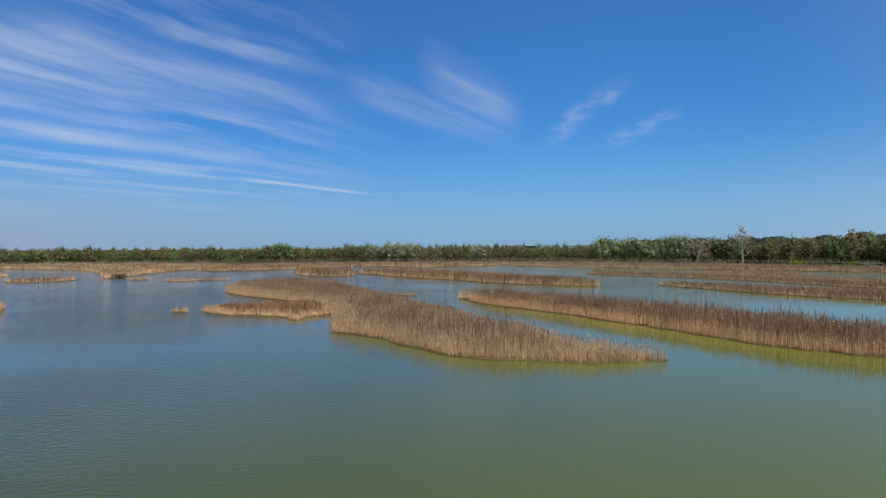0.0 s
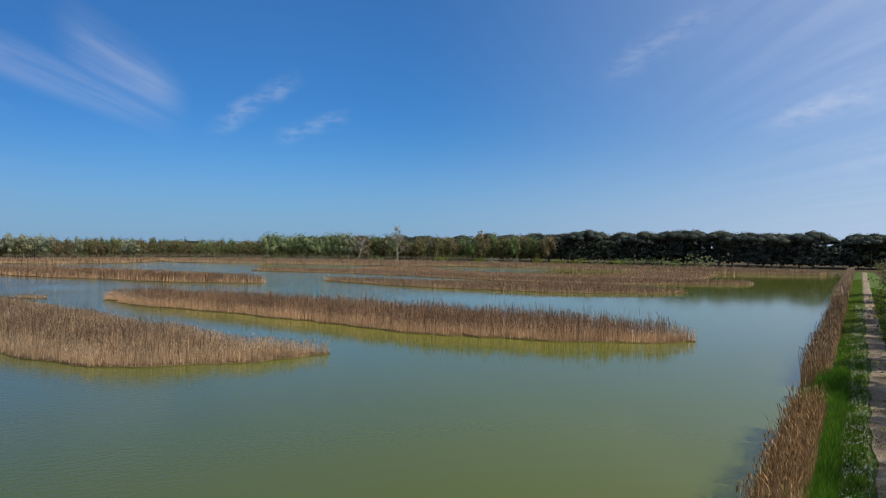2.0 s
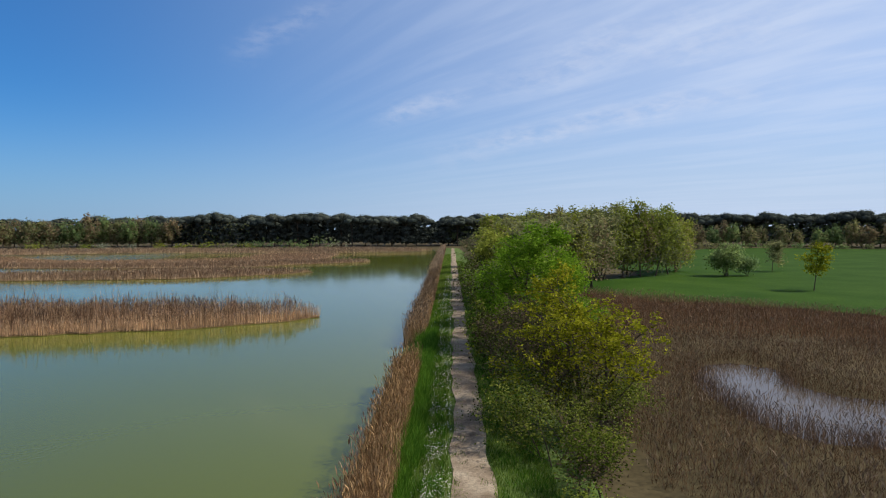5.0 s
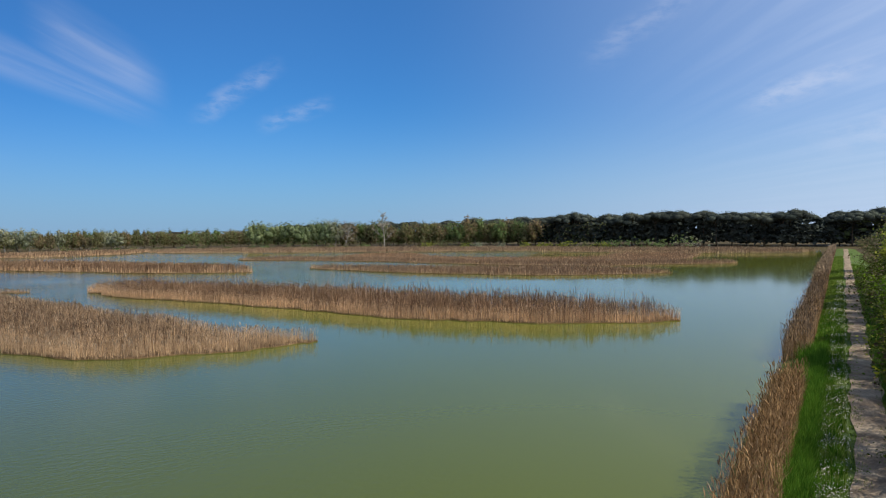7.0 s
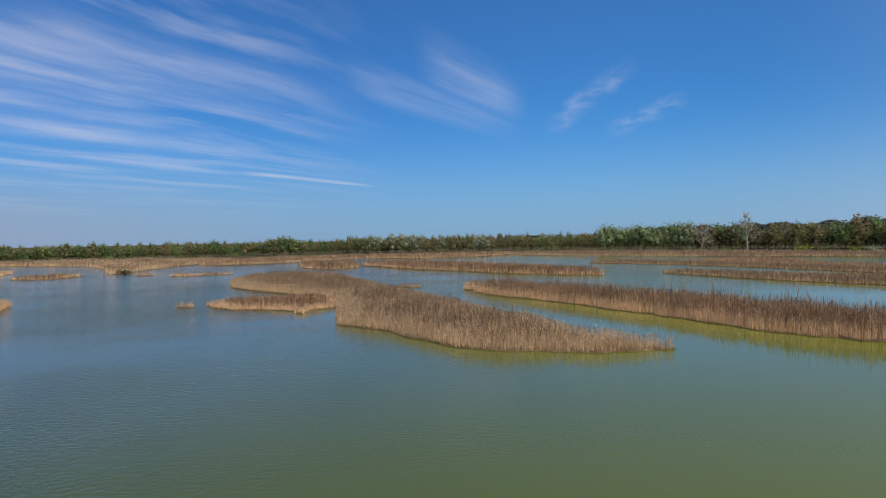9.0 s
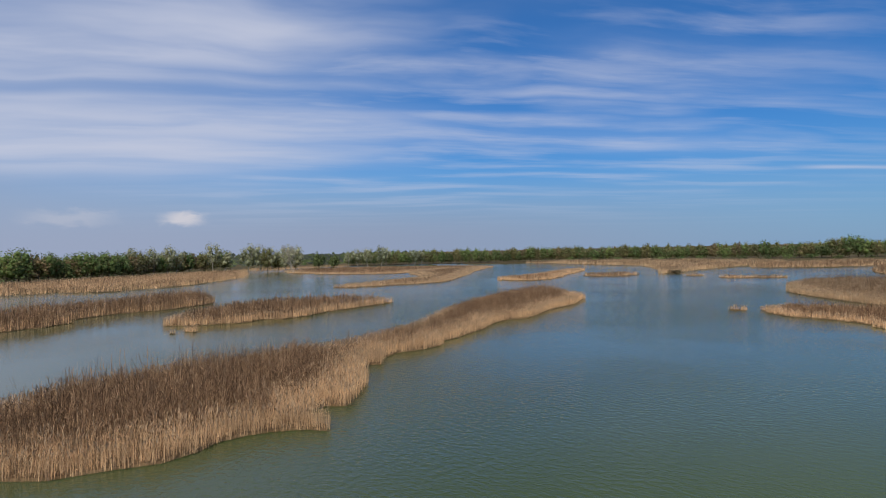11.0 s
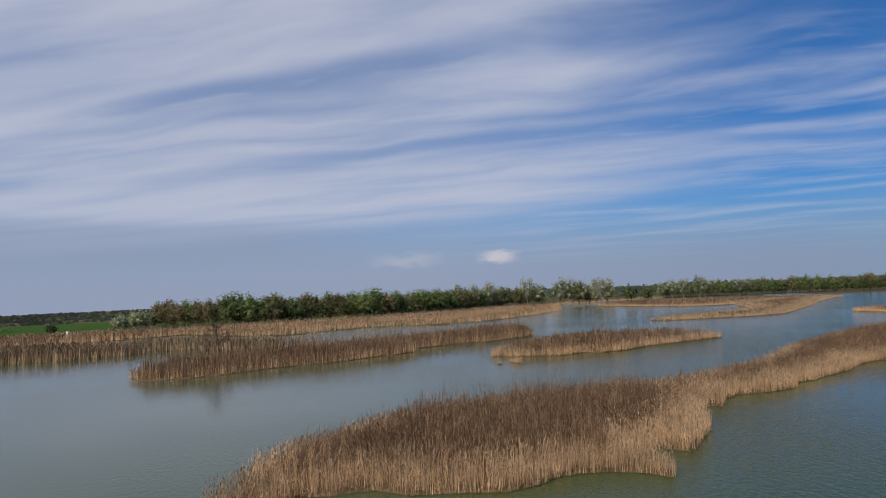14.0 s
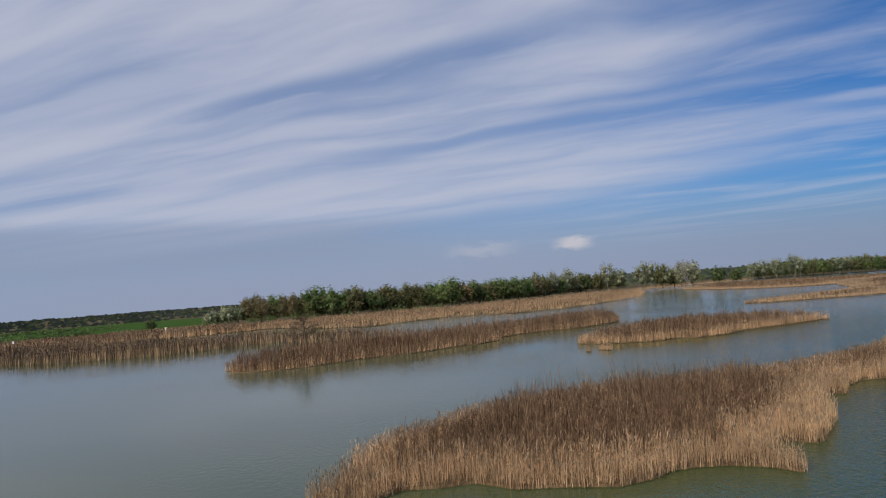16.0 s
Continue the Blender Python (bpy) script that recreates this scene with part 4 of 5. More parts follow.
def clumps(cen, rad, count, size, rng, core=0.84, jitter=0.35):
    """Leaf sprays over the shells of overlapping lobes, facing outward, round a knotty inner mass."""
    k = rng.choice(len(cen), count, p=(rad[:, 0] * rad[:, 2]) / (rad[:, 0] * rad[:, 2]).sum())
    n = rng.normal(0, 1, (count, 3))
    n[:, 2] = n[:, 2] + 0.2
    n /= np.linalg.norm(n, axis=1)[:, None]
    C = cen[k] + n * rad[k] * rng.uniform(0.72 if core > 0.7 else 0.42, 1.12, count)[:, None]
    C[:, 2] = np.maximum(C[:, 2], 0.15)
    n = n + rng.normal(0, jitter, (count, 3)) + [0, 0, 0.5 * jitter]
    n /= np.linalg.norm(n, axis=1)[:, None]
    u = np.cross(n, rng.normal(0, 1, (count, 3)))
    u /= np.linalg.norm(u, axis=1)[:, None] + 1e-9
    v = np.cross(n, u)
    s = size * rng.uniform(0.5, 1.3, count)[:, None]
    V = [np.stack([C - u * s * 0.6, C + v * s * 0.45 + n * s * 0.15, C + u * s * 0.6, C - v * s * 0.45 + n * s * 0.15], 1).reshape(-1, 3)]
    F = [(np.arange(count)[:, None, None] * 4 + np.array([[0, 1, 2], [0, 2, 3]])).reshape(-1, 3)]
    off = count * 4
    if core:
        for c, r in zip(cen, rad):
            knot = BALL[0] * (1 + rng.normal(0, 0.11, (len(BALL[0]), 1))) * r * core + c
            knot[:, 2] = np.maximum(knot[:, 2], 0.0)
            V.append(knot), F.append(BALL[1] + off)
            off += len(knot)
    return np.concatenate(V), np.concatenate(F), count * 2


def lobed_crown(h, w, low, lobes, count, size, rng, core=0.66, jitter=0.9):
    """A crown of overlapping lobes, widest below its middle."""
    f = (np.arange(lobes) + rng.uniform(0.2, 0.8, lobes)) / lobes
    r = w * rng.uniform(0.34, 0.52, lobes) * (1.08 - 0.25 * f)
    cz = low * h + 1.4 * r + (h * (1 - low) - 2.8 * r) * f
    reach = np.maximum(w - r, 0.1) * np.sqrt(np.clip(1 - ((f - 0.35) / 0.72) ** 2, 0.03, 1)) * rng.uniform(0.55, 1.08, lobes)
    a = np.arange(lobes) * 2.4 + rng.uniform(-0.5, 0.5, lobes)
    return clumps(np.column_stack([np.cos(a) * reach, np.sin(a) * reach, cz]), np.column_stack([r, r, r * 1.45]), count, size, rng, core, jitter)


def tree_thing(name, wood, leaves, bark, leaf_mat, second=None, rng=None):
    top = new(name)
    V, F, spans = wood if len(wood) > 2 else (*wood, [])
    stem_v, stem_f = np.ones(len(V), bool), np.ones(len(F), bool)
    for v0, f0, v1, f1 in spans:
        stem_v[v0:v1], stem_f[f0:f1] = False, False
    renumber = np.cumsum(stem_v) - 1
    trunk = under(raw("trunk", V[stem_v], renumber[F[stem_f]], [bark]), top)
    for v0, f0, v1, f1 in spans:
        under(raw("branch", V[v0:v1], F[f0:f1] - v0, [bark]), trunk)
    if leaves is not None:
        slots = None
        mats = [leaf_mat]
        if second is not None:
            mats.append(second)
            z = leaves[0][leaves[1][::2, 0], 2]
            z = (z - z.min()) / (np.ptp(z) + 1e-6)
            slots = np.repeat((rng.uniform(size=len(z)) < 0.75 - 0.7 * z).astype(int), 2)[:len(leaves[1])]     # the lower crown takes more of the second tone
            slots[leaves[2] if len(leaves) > 2 else len(slots):] = 0
        under(raw("crown", leaves[0], leaves[1], mats, slots), top)
    return top


def near_tree(name, x, y, z, height_, spread, count, leaf, mat, label, seed, bark=None, trunk_r=0.14, stems=1, first=0.2, leaf_spread=0.28, second=None, forks=(9, 6, 4), up=0.55, category="tree", full=0, core=0.0, lean=0.32):
    rng = np.random.default_rng(seed)
    V, F, tips, spans = grow(rng, height_, spread, trunk_r, 4, first, forks, up, stems, lean)
    tall = (height_ - 0.15) / V[:, 2].max()
    V, tips = V * [1, 1, tall], tips * [1, 1, tall]
    cloud_ = leaf_cloud(tips, leaf, leaf_spread, count, rng) if count else None
    if full:
        body = lobed_crown(height_ * 0.98, spread * 1.05, 0.04, 16, full, leaf * 1.1, rng, core, 0.5)
        cloud_ = np.concatenate([cloud_[0], body[0]]), np.concatenate([cloud_[1], body[1] + len(cloud_[0])])
    t = tree_thing(name, (V, F, spans if category == "tree" else []), cloud_, bark or M_BARK, mat, second, rng)
    t.matrix_basis = pose(x, y, z, 0, 0, seed * 47 % 360)
    return tagged(t, label, category)


def dike_place(s, n):
    p = dike_xy(s, n)
    return float(p[0]), float(p[1])


# the big ones beside the path
near_tree("tree", 27.6, 5.9, 0.2, 7.6, 3.3, 11500, 0.115, M_LEAF_YELLOW, "young tree with sparse yellow-green spring leaves and bare twigs", 3, stems=3, trunk_r=0.16, leaf_spread=0.10, first=0.08, lean=0.09)
near_tree("tree", 43.0, 14.0, 0.3, 9.2, 4.3, 21000, 0.15, M_LEAF_BRIGHT, "dense bright green tree beside the path", 5, trunk_r=0.16, first=0.04, leaf_spread=0.24, forks=(12, 6, 4), up=0.45)
near_tree("tree", 37.5, 10.6, 0.3, 7.3, 2.6, 9000, 0.12, M_LEAF_BRIGHT, "bright green tree rising behind the yellow one", 12, trunk_r=0.13, first=0.2, leaf_spread=0.3)
near_tree("tree", 34.6, 11.2, 0.3, 5.0, 2.4, 9000, 0.10, M_TWIG, "brown budding thicket tree beside the path", 8, stems=3, trunk_r=0.10, leaf_spread=0.3, second=M_LEAF_SHRUB)
near_tree("tree", 52.5, 20.0, 0.3, 7.6, 3.4, 11000, 0.16, M_LEAF_BRIGHT, "fresh green tree beside the path", 9, trunk_r=0.14, leaf_spread=0.42, first=0.1, second=M_LEAF_OLIVE)
for k, (s, n, h, w, m, lab) in enumerate([
        (66, -8.7, 8.5, 3.2, M_LEAF_OLIVE, "olive-green budding tree beside the path"), (76, -8.2, 9.0, 3.4, M_LEAF_LIME, "yellow-green tree beside the path"),
        (88, -8.7, 10.5, 3.8, M_LEAF_LIME, "tall yellow-green tree beside the path"), (102, -8.7, 11.0, 4.0, M_LEAF_OLIVE, "tall olive-green tree beside the path"),
        (118, -9.2, 11.0, 4.0, M_LEAF_LIME, "tall yellow-green tree beside the path"), (136, -9.2, 11.0, 4.0, M_LEAF_OLIVE, "tall olive-green tree beside the path"),
        (72, -11, 9.5, 3.8, M_LEAF_OLIVE, "olive-green tree behind the path's hedge"), (84, -13, 10.5, 4.0, M_LEAF_OLIVE, "olive budding tree behind the path's hedge"),
        (95, -16, 11.5, 4.0, M_LEAF_OLIVE, "olive-green tree in the grove"), (108, -15, 12.0, 4.0, M_LEAF_LIME, "yellow-green tree in the grove"),
        (80, -16, 10.5, 3.8, M_LEAF_OLIVE, "olive-green tree in the grove"), (90, -21, 11.5, 3.8, M_LEAF_OLIVE, "olive budding tree in the grove"), (99, -21, 12.0, 4.0, M_LEAF_LIME, "yellow-green tree in the grove"),
        (104, -26, 12.5, 4.0, M_LEAF_OLIVE, "olive-green tree in the grove"), (116, -22, 12.5, 4.0, M_LEAF_OLIVE, "olive-green tree in the grove"), (124, -12, 11.5, 4.0, M_LEAF_LIME, "yellow-green tree in the grove")]):
    x, y = dike_place(s, n)
    near_tree("tree", x, y, 0.3, h, w, 2400, 0.3, m, lab, 20 + k, forks=(7, 4, 3), full=2800, stems=1 + k % 2, trunk_r=0.14, first=0.14, leaf_spread=0.38, second=(M_LEAF_OLIVE, M_LEAF_LIME, M_LEAF_BUD)[k % 3])
# the grove at the meadow's edge
for k, (x, y, h) in enumerate([(106, 24, 12.5), (110, 21, 14.0), (113, 18.5, 14.6), (116, 16.5, 13.5), (121, 15, 13.0), (127, 14.5, 12.0), (112, 26, 13.0), (119, 22, 13.5), (104, 29, 12.0), (132, 15, 11)]):
    near_tree("tree", x, y, 0.4, h * 0.93, 3.6, 2200, 0.3, M_LEAF_LIME, "slender olive-green tree in the grove by the meadow", 50 + k, forks=(7, 4, 3), full=3000, trunk_r=0.15,
              first=0.2, leaf_spread=0.42, second=(M_LEAF_OLIVE, M_LEAF_OLIVE, M_LEAF_BUD)[k % 3], up=0.65)
# bushes on the meadow
near_tree("bush", 121, 5.2, 0.5, 6.2, 2.6, 2600, 0.32, M_LEAF_MID, "round green bush standing on the meadow", 71, stems=4, trunk_r=0.09, first=0.25, leaf_spread=0.45, category="bush", lean=0.13, full=900)
near_tree("bush", 123, 2.2, 0.5, 3.8, 1.9, 1600, 0.28, M_LEAF_MID, "small green bush standing on the meadow", 72, stems=3, trunk_r=0.06, first=0.2, leaf_spread=0.35, category="bush", lean=0.13, full=500)
near_tree("tree", 137, -1.9, 0.5, 6.0, 2.2, 1500, 0.3, M_LEAF_OLIVE, "small olive-green tree on the meadow", 73, trunk_r=0.08, first=0.3, leaf_spread=0.4)
near_tree("tree", 98.5, -6.6, 0.5, 6.5, 2.0, 1500, 0.26, M_LEAF_YELLOW, "slender yellow-green tree on the meadow", 74, trunk_r=0.08, first=0.25, leaf_spread=0.35)

# undergrowth along the path
SHRUBS = [(17.5, -5.0, 1.5, 0), (20.5, -5.4, 2.2, 2), (23.5, -4.9, 3.2, 0), (26, -6.0, 3.8, 1), (28.5, -4.9, 4.2, 3), (31.5, -5.1, 4.8, 3), (34.5, -4.9, 5.2, 3), (38, -5.3, 4.2, 1), (41, -4.6, 3.6, 3),
          (45, -4.8, 3.6, 2), (49.5, -4.8, 3.8, 0), (54, -5.0, 4.2, 1), (59, -4.8, 5.0, 2), (64, -4.6, 5.0, 1), (70, -4.6, 5.2, 2), (77, -4.7, 5.5, 1), (85, -4.6, 5.5, 2), (94, -4.7, 6, 1), (26.5, -8.0, 2.6, 0), (29.5, -8.6, 2.4, 0), (23, -6.6, 1.6, 0)]
KIND = [(M_LEAF_LIME, M_LEAF_SHRUB, "loose yellow-green shrub at the foot of the trees"), (M_LEAF_SHRUB, M_LEAF_OLIVE, "olive-green shrub beside the path"),
        (M_LEAF_SHRUB, M_TWIG, "dull green shrub beside the path"), (M_TWIG, M_LEAF_SHRUB, "brown bare-twigged shrub beside the path")]
for k, (s, n, h, kind) in enumerate(SHRUBS):
    x, y = dike_place(s, n)
    a, b, lab = KIND[kind]
    near_tree("shrub", x, y, 0.25, h, h * 0.55, int(1100 * h) if s < 40 else 2000, 0.085 if s < 40 else 0.18, a, lab, 100 + k, stems=3, trunk_r=0.035, first=0.05, leaf_spread=0.22 + 0.002 * s, second=b, up=0.6, forks=(6, 4, 3), category="shrub")
near_tree("shrub", -17.9, -8.6, 0.0, 5.6, 0.9, 1100, 0.13, M_LEAF_MID, "leafy shrub on the bank beside the water", 131, stems=4, trunk_r=0.03, first=0.1, leaf_spread=0.2, category="shrub")


# ---------------------------------------------------------------- far woods
def far_tree(kind, seed):
    """One far tree of a kind, standing at the origin."""
    rng = np.random.default_rng(seed)
    if kind == "pine":
        h, mat, bark, second = 15.6, M_PINE, M_BARK, None
        V, F = [], []
        top = Vector((rng.normal(0, 0.6), rng.normal(0, 0.6), h * 0.78))
        tube(V, F, [Vector((0, 0, -0.3)), Vector((0.15, 0.1, h * 0.4)), top], [0.34, 0.28, 0.18], 6)
        for k in range(9):
            a, r = k * 2.4, rng.uniform(1.5, 4.5)
            tube(V, F, [top - Vector((0, 0, rng.uniform(0.3, 3.5))), top + Vector((math.cos(a) * r, math.sin(a) * r, rng.uniform(-0.5, 1.6)))], [0.13, 0.04], 4)
        lobes = 9
        a, q = np.arange(lobes) * 2.4 + rng.uniform(-0.4, 0.4, lobes), np.sqrt((np.arange(lobes) + 0.3) / lobes) * rng.uniform(4.2, 5.4)
        cen = np.column_stack([np.cos(a) * q, np.sin(a) * q, h - 1.5 - 0.085 * q * q + rng.normal(0, 0.12, lobes)])
        r = rng.uniform(2.6, 3.5, lobes)
        L, LF, _ = clumps(cen, np.column_stack([r, r, r * 0.55]), 850, 0.46, rng, 0.82, 0.5)
        skirt = rng.normal(0, 1, (4, 3)) * [2.2, 2.2, 1.2] + [0, 0, h * 0.42]
        L2, F2, _ = clumps(skirt, np.full((4, 3), 2.4) * [1, 1, 1.5], 70, 0.9, rng, 0.0, 0.4)
        leaves = np.concatenate([L, L2]), np.concatenate([LF, F2 + len(L)])
    else:
        spec = {"broad": (12.0, 3.4, 0.22, M_LEAF_MID, M_BARK, M_LEAF_OLIVE, 0.12), "olive": (12.0, 3.0, 0.2, M_LEAF_OLIVE, M_BARK, M_LEAF_BUD, 0.15),
                "bud": (11.5, 3.0, 0.2, M_LEAF_BUD, M_BARK, M_LEAF_OLIVE, 0.15), "dark": (9.0, 3.0, 0.2, M_LEAF_DARK, M_BARK, None, 0.05),
                "poplar": (15.0, 3.6, 0.25, M_LEAF_PALE, M_BARK_PALE, M_LEAF_OLIVE, 0.2), "fresh": (14.0, 4.6, 0.25, M_LEAF_GREY, M_BARK, M_LEAF_MID, 0.12),
                "bare": (15.5, 6.4, 0.34, M_TWIG_PALE, M_BARK_PALE, None, 0.25), "blossom": (8.0, 2.8, 0.15, M_BLOSSOM, M_BARK, M_LEAF_MID, 0.1)}[kind]
        h, w, tr, mat, bark, second, first = spec
        V, F, tips, _ = grow(rng, h, w, tr, 3, first, (13, 6, 4) if kind == "bare" else (5, 2, 1), 0.6)
        leaves = leaf_cloud(tips, 0.42, 0.35, 700, rng) if kind == "bare" else lobed_crown(h, w * 1.42, {"dark": 0.0, "poplar": 0.06}.get(kind, 0.02), 10, {"dark": 750, "fresh": 1050}.get(kind, 850), 0.55, rng, 0.46, 1.1)
    return np.array([tuple(v) for v in V]), np.array(F), leaves, mat, bark, second, rng


PROTO = {}
for kind, n in (("pine", 4), ("broad", 3), ("olive", 3), ("bud", 3), ("dark", 2), ("poplar", 3), ("fresh", 2), ("bare", 2), ("blossom", 2)):
    PROTO[kind] = [far_tree(kind, 300 + 17 * j + len(kind)) for j in range(n)]
LABEL = {"pine": "dark umbrella pine in the far wood", "broad": "green broadleaf tree in the far wood", "olive": "olive-green tree in the far wood", "bud": "brownish budding tree in the far wood",
         "dark": "dark evergreen tree at the edge of the wood", "poplar": "pale grey-green poplar at the edge of the wood", "fresh": "full round green tree before the wood",
         "bare": "pale bare tree standing above the wood", "blossom": "hedge tree in pale blossom"}
MADE = {}


def plant(kind, j, x, y, scale, turn, tall=1.0, z=0.2, wide=1.0):
    """Sets one far tree; those alike share their meshes."""
    m = pose(x, y, z, 0, 0, turn) @ Matrix.Diagonal((scale * wide, scale * wide, scale * tall, 1))
    j %= len(PROTO[kind])
    if (kind, j) not in MADE:
        V, F, leaves, mat, bark, second, rng = PROTO[kind][j]
        t = tree_thing("pine_tree" if kind == "pine" else "tree", (V, F), leaves, bark, mat, second, rng)
        t.matrix_basis = m
        MADE[kind, j] = tagged(t, LABEL[kind], "tree", group="pine wood" if kind == "pine" else "far woods")
        return t
    first = MADE[kind, j]
    keep = first.scale.copy()
    first.scale = (1, 1, 1)
    t = copy_thing(first, m)
    first.scale = keep
    return t


def along(points, spacing, depth, rng):
    """Places along a broken line with some depth behind it."""
    P = [Vector((*p, 0)) for p in points]
    out, left = [], 0.0
    for a, b in zip(P[:-1], P[1:]):
        d = b - a
        n = Vector((d.y, -d.x, 0)).normalized()
        s = left
        while s < d.length:
            q = a + d * (s / d.length)
            away = q.normalized() * abs(rng.normal(0, depth))
            out.append((q.x + away.x, q.y + away.y))
            s += spacing * rng.uniform(0.7, 1.3)
        left = s - d.length
    return out


WOODS = [  # line of the edge, spacing, depth, kinds, heights
    ([(-277, -46), (-274, -40), (-263, -3), (-270, 40), (-292, 85)], 3.5, 4, "broad bud broad bud olive bud broad dark", (0.8, 1.12)),
    ([(-292, 85), (-312, 115), (-310, 136)], 5.0, 4, "olive broad olive poplar", (0.85, 1.0)),
    ([(-301, 142), (-296, 150), (-288, 163)], 3.0, 3, "poplar poplar poplar olive", (0.85, 1.02)),
    ([(-336, 226), (-328, 242), (-300, 275)], 4.0, 5, "broad olive dark poplar", (0.62, 0.8)),
    ([(-300, 275), (-240, 336), (-178, 366), (-108, 385)], 4.0, 6, "broad bud broad olive dark", (0.62, 0.92)),
    ([(-108, 385), (-57, 415), (-20, 400)], 4.2, 6, "broad olive bud broad", (0.75, 1.0)),
    ([(-48, 373), (-20, 370), (22, 352)], 4.5, 4, "poplar poplar olive poplar bud", (0.70, 0.92)),
    ([(22, 400), (70, 395), (112, 360)], 4.5, 6, "olive broad bud olive dark", (0.75, 0.95)),
    ([(85, 330), (112, 318), (126, 312)], 6.0, 3, "fresh fresh poplar", (0.98, 1.15)),
    ([(128, 316), (160, 300), (188, 275), (205, 245)], 5.0, 4, "olive broad bud olive broad", (1.1, 1.32)),
    ([(206, 250), (226, 212), (246, 180), (258, 160), (268, 148)], 5.4, 5, "pine", (0.92, 1.04)),
    ([(276, 138), (300, 100), (318, 60), (330, 10), (325, -50), (310, -100)], 6.0, 6, "pine", (0.9, 1.06)),
    ([(270, 40), (290, 10), (296, -30), (290, -80)], 6.0, 6, "olive broad broad olive bud", (0.75, 1.0)),
]
rng = np.random.default_rng(77)
for pts, gap, depth, kinds, (h0, h1) in WOODS:
    kinds = kinds.split()
    for x, y in along(pts, gap, depth, rng):
        kind = kinds[rng.integers(len(kinds))]
        plant(kind, int(rng.integers(9)), x, y, rng.uniform(h0, h1), rng.uniform(0, 360), rng.uniform(0.9, 1.12), wide=1.0 if kind == "pine" else rng.uniform(0.85, 1.5))
plant("bare", 0, 141, 292, 1.08, 40)
plant("bare", 1, 124, 304, 0.85, 140)
plant("dark", 1, -281, 171, 1.1, 140)
plant("dark", 0, -277, 178, 0.95, 200)
plant("poplar", 0, -312, 224, 0.82, 20)
plant("poplar", 1, -309, 232, 0.9, 75)
plant("bare", 1, -262, 146, 0.8, 10)
for x, y, s in ((-279, -60, 0.9), (-277, -54, 1.05), (-279, -50, 1.0), (-281, -57, 0.8), (-282, -63, 0.7)):
    plant("blossom", int(rng.integers(4)), x, y, s, rng.uniform(0, 360))
plant("dark", 0, -262, -80, 0.6, 30)
near_tree("tree", -104, -8.3, 0.1, 6.4, 3.0, 3200, 0.08, M_TWIG, "small bare grey tree among the reeds", 141, leaf_spread=0.10, trunk_r=0.14, first=0.45, forks=(10, 7, 5), up=0.5)


def wood_mass(pts, kinds, spacing, depth, rows, seed, scale, label):
    """The wood behind the edge trees, all in one."""
    rng = np.random.default_rng(seed)
    Vs, Fs, Ss, off = [], [], [], 0
    mats = []
    for r in range(rows):
        for x, y in along(pts, spacing, 2.5, rng):
            kind = kinds[rng.integers(len(kinds))]
            V0, F0, leaves, mat, bark, second, _ = PROTO[kind][rng.integers(len(PROTO[kind]))]
            q = Vector((x, y, 0))
            q = q + q.normalized() * (depth * (r + 1))
            s, a = scale * rng.uniform(0.88, 1.08), rng.uniform(0, 6.283)
            L, LF = leaves[:2]
            R = np.array([[math.cos(a), -math.sin(a), 0], [math.sin(a), math.cos(a), 0], [0, 0, 1]])
            Lq = L @ R.T * s + [q.x, q.y, 0.2]
            f = LF[(np.arange(len(LF)) // 2 % 5 == 0) | (np.arange(len(LF)) > len(LF) - (720 if kind == "pine" else 800))] + off
            if mat not in mats:
                mats.append(mat)
            Vs.append(Lq), Fs.append(f), Ss.append(np.full(len(f), mats.index(mat)))
            off += len(Lq)
    return tagged(raw("far_wood", np.concatenate(Vs), np.concatenate(Fs), mats, np.concatenate(Ss)), label, "wood", kind="stuff")


wood_mass(WOODS[0][0] + WOODS[1][0][1:], ["broad", "olive", "bud", "olive"], 6, 6, 2, 201, 0.95, "green and olive wood behind the west bank")
wood_mass(WOODS[3][0] + WOODS[4][0][1:] + WOODS[5][0][1:], ["broad", "olive", "bud", "olive"], 6, 8, 2, 202, 0.85, "green and brown wood behind the northern reeds")
wood_mass([(-20, 395), (70, 395), (128, 330), (160, 310), (188, 285), (206, 255)], ["olive", "broad", "bud"], 6.5, 7, 2, 203, 0.95, "olive-green wood behind the northern reeds")
wood_mass([(195, 290), (216, 258), (236, 222), (256, 190), (272, 165)], ["pine"], 6, 6, 3, 204, 0.95, "dark pine wood behind the far bank")
wood_mass([(120, 370), (160, 345), (195, 300)], ["pine"], 8, 8, 1, 206, 0.88, "dark pine tops behind the olive wood")
wood_mass([(272, 172), (292, 150), (310, 126)], ["pine"], 7, 6, 1, 207, 0.86, "dark pines in the gap of the wood")
wood_mass([(280, 140), (312, 98), (330, 50), (340, 0), (330, -60)], ["pine"], 7, 6, 2, 205, 1.0, "dark pine wood beyond the meadow")


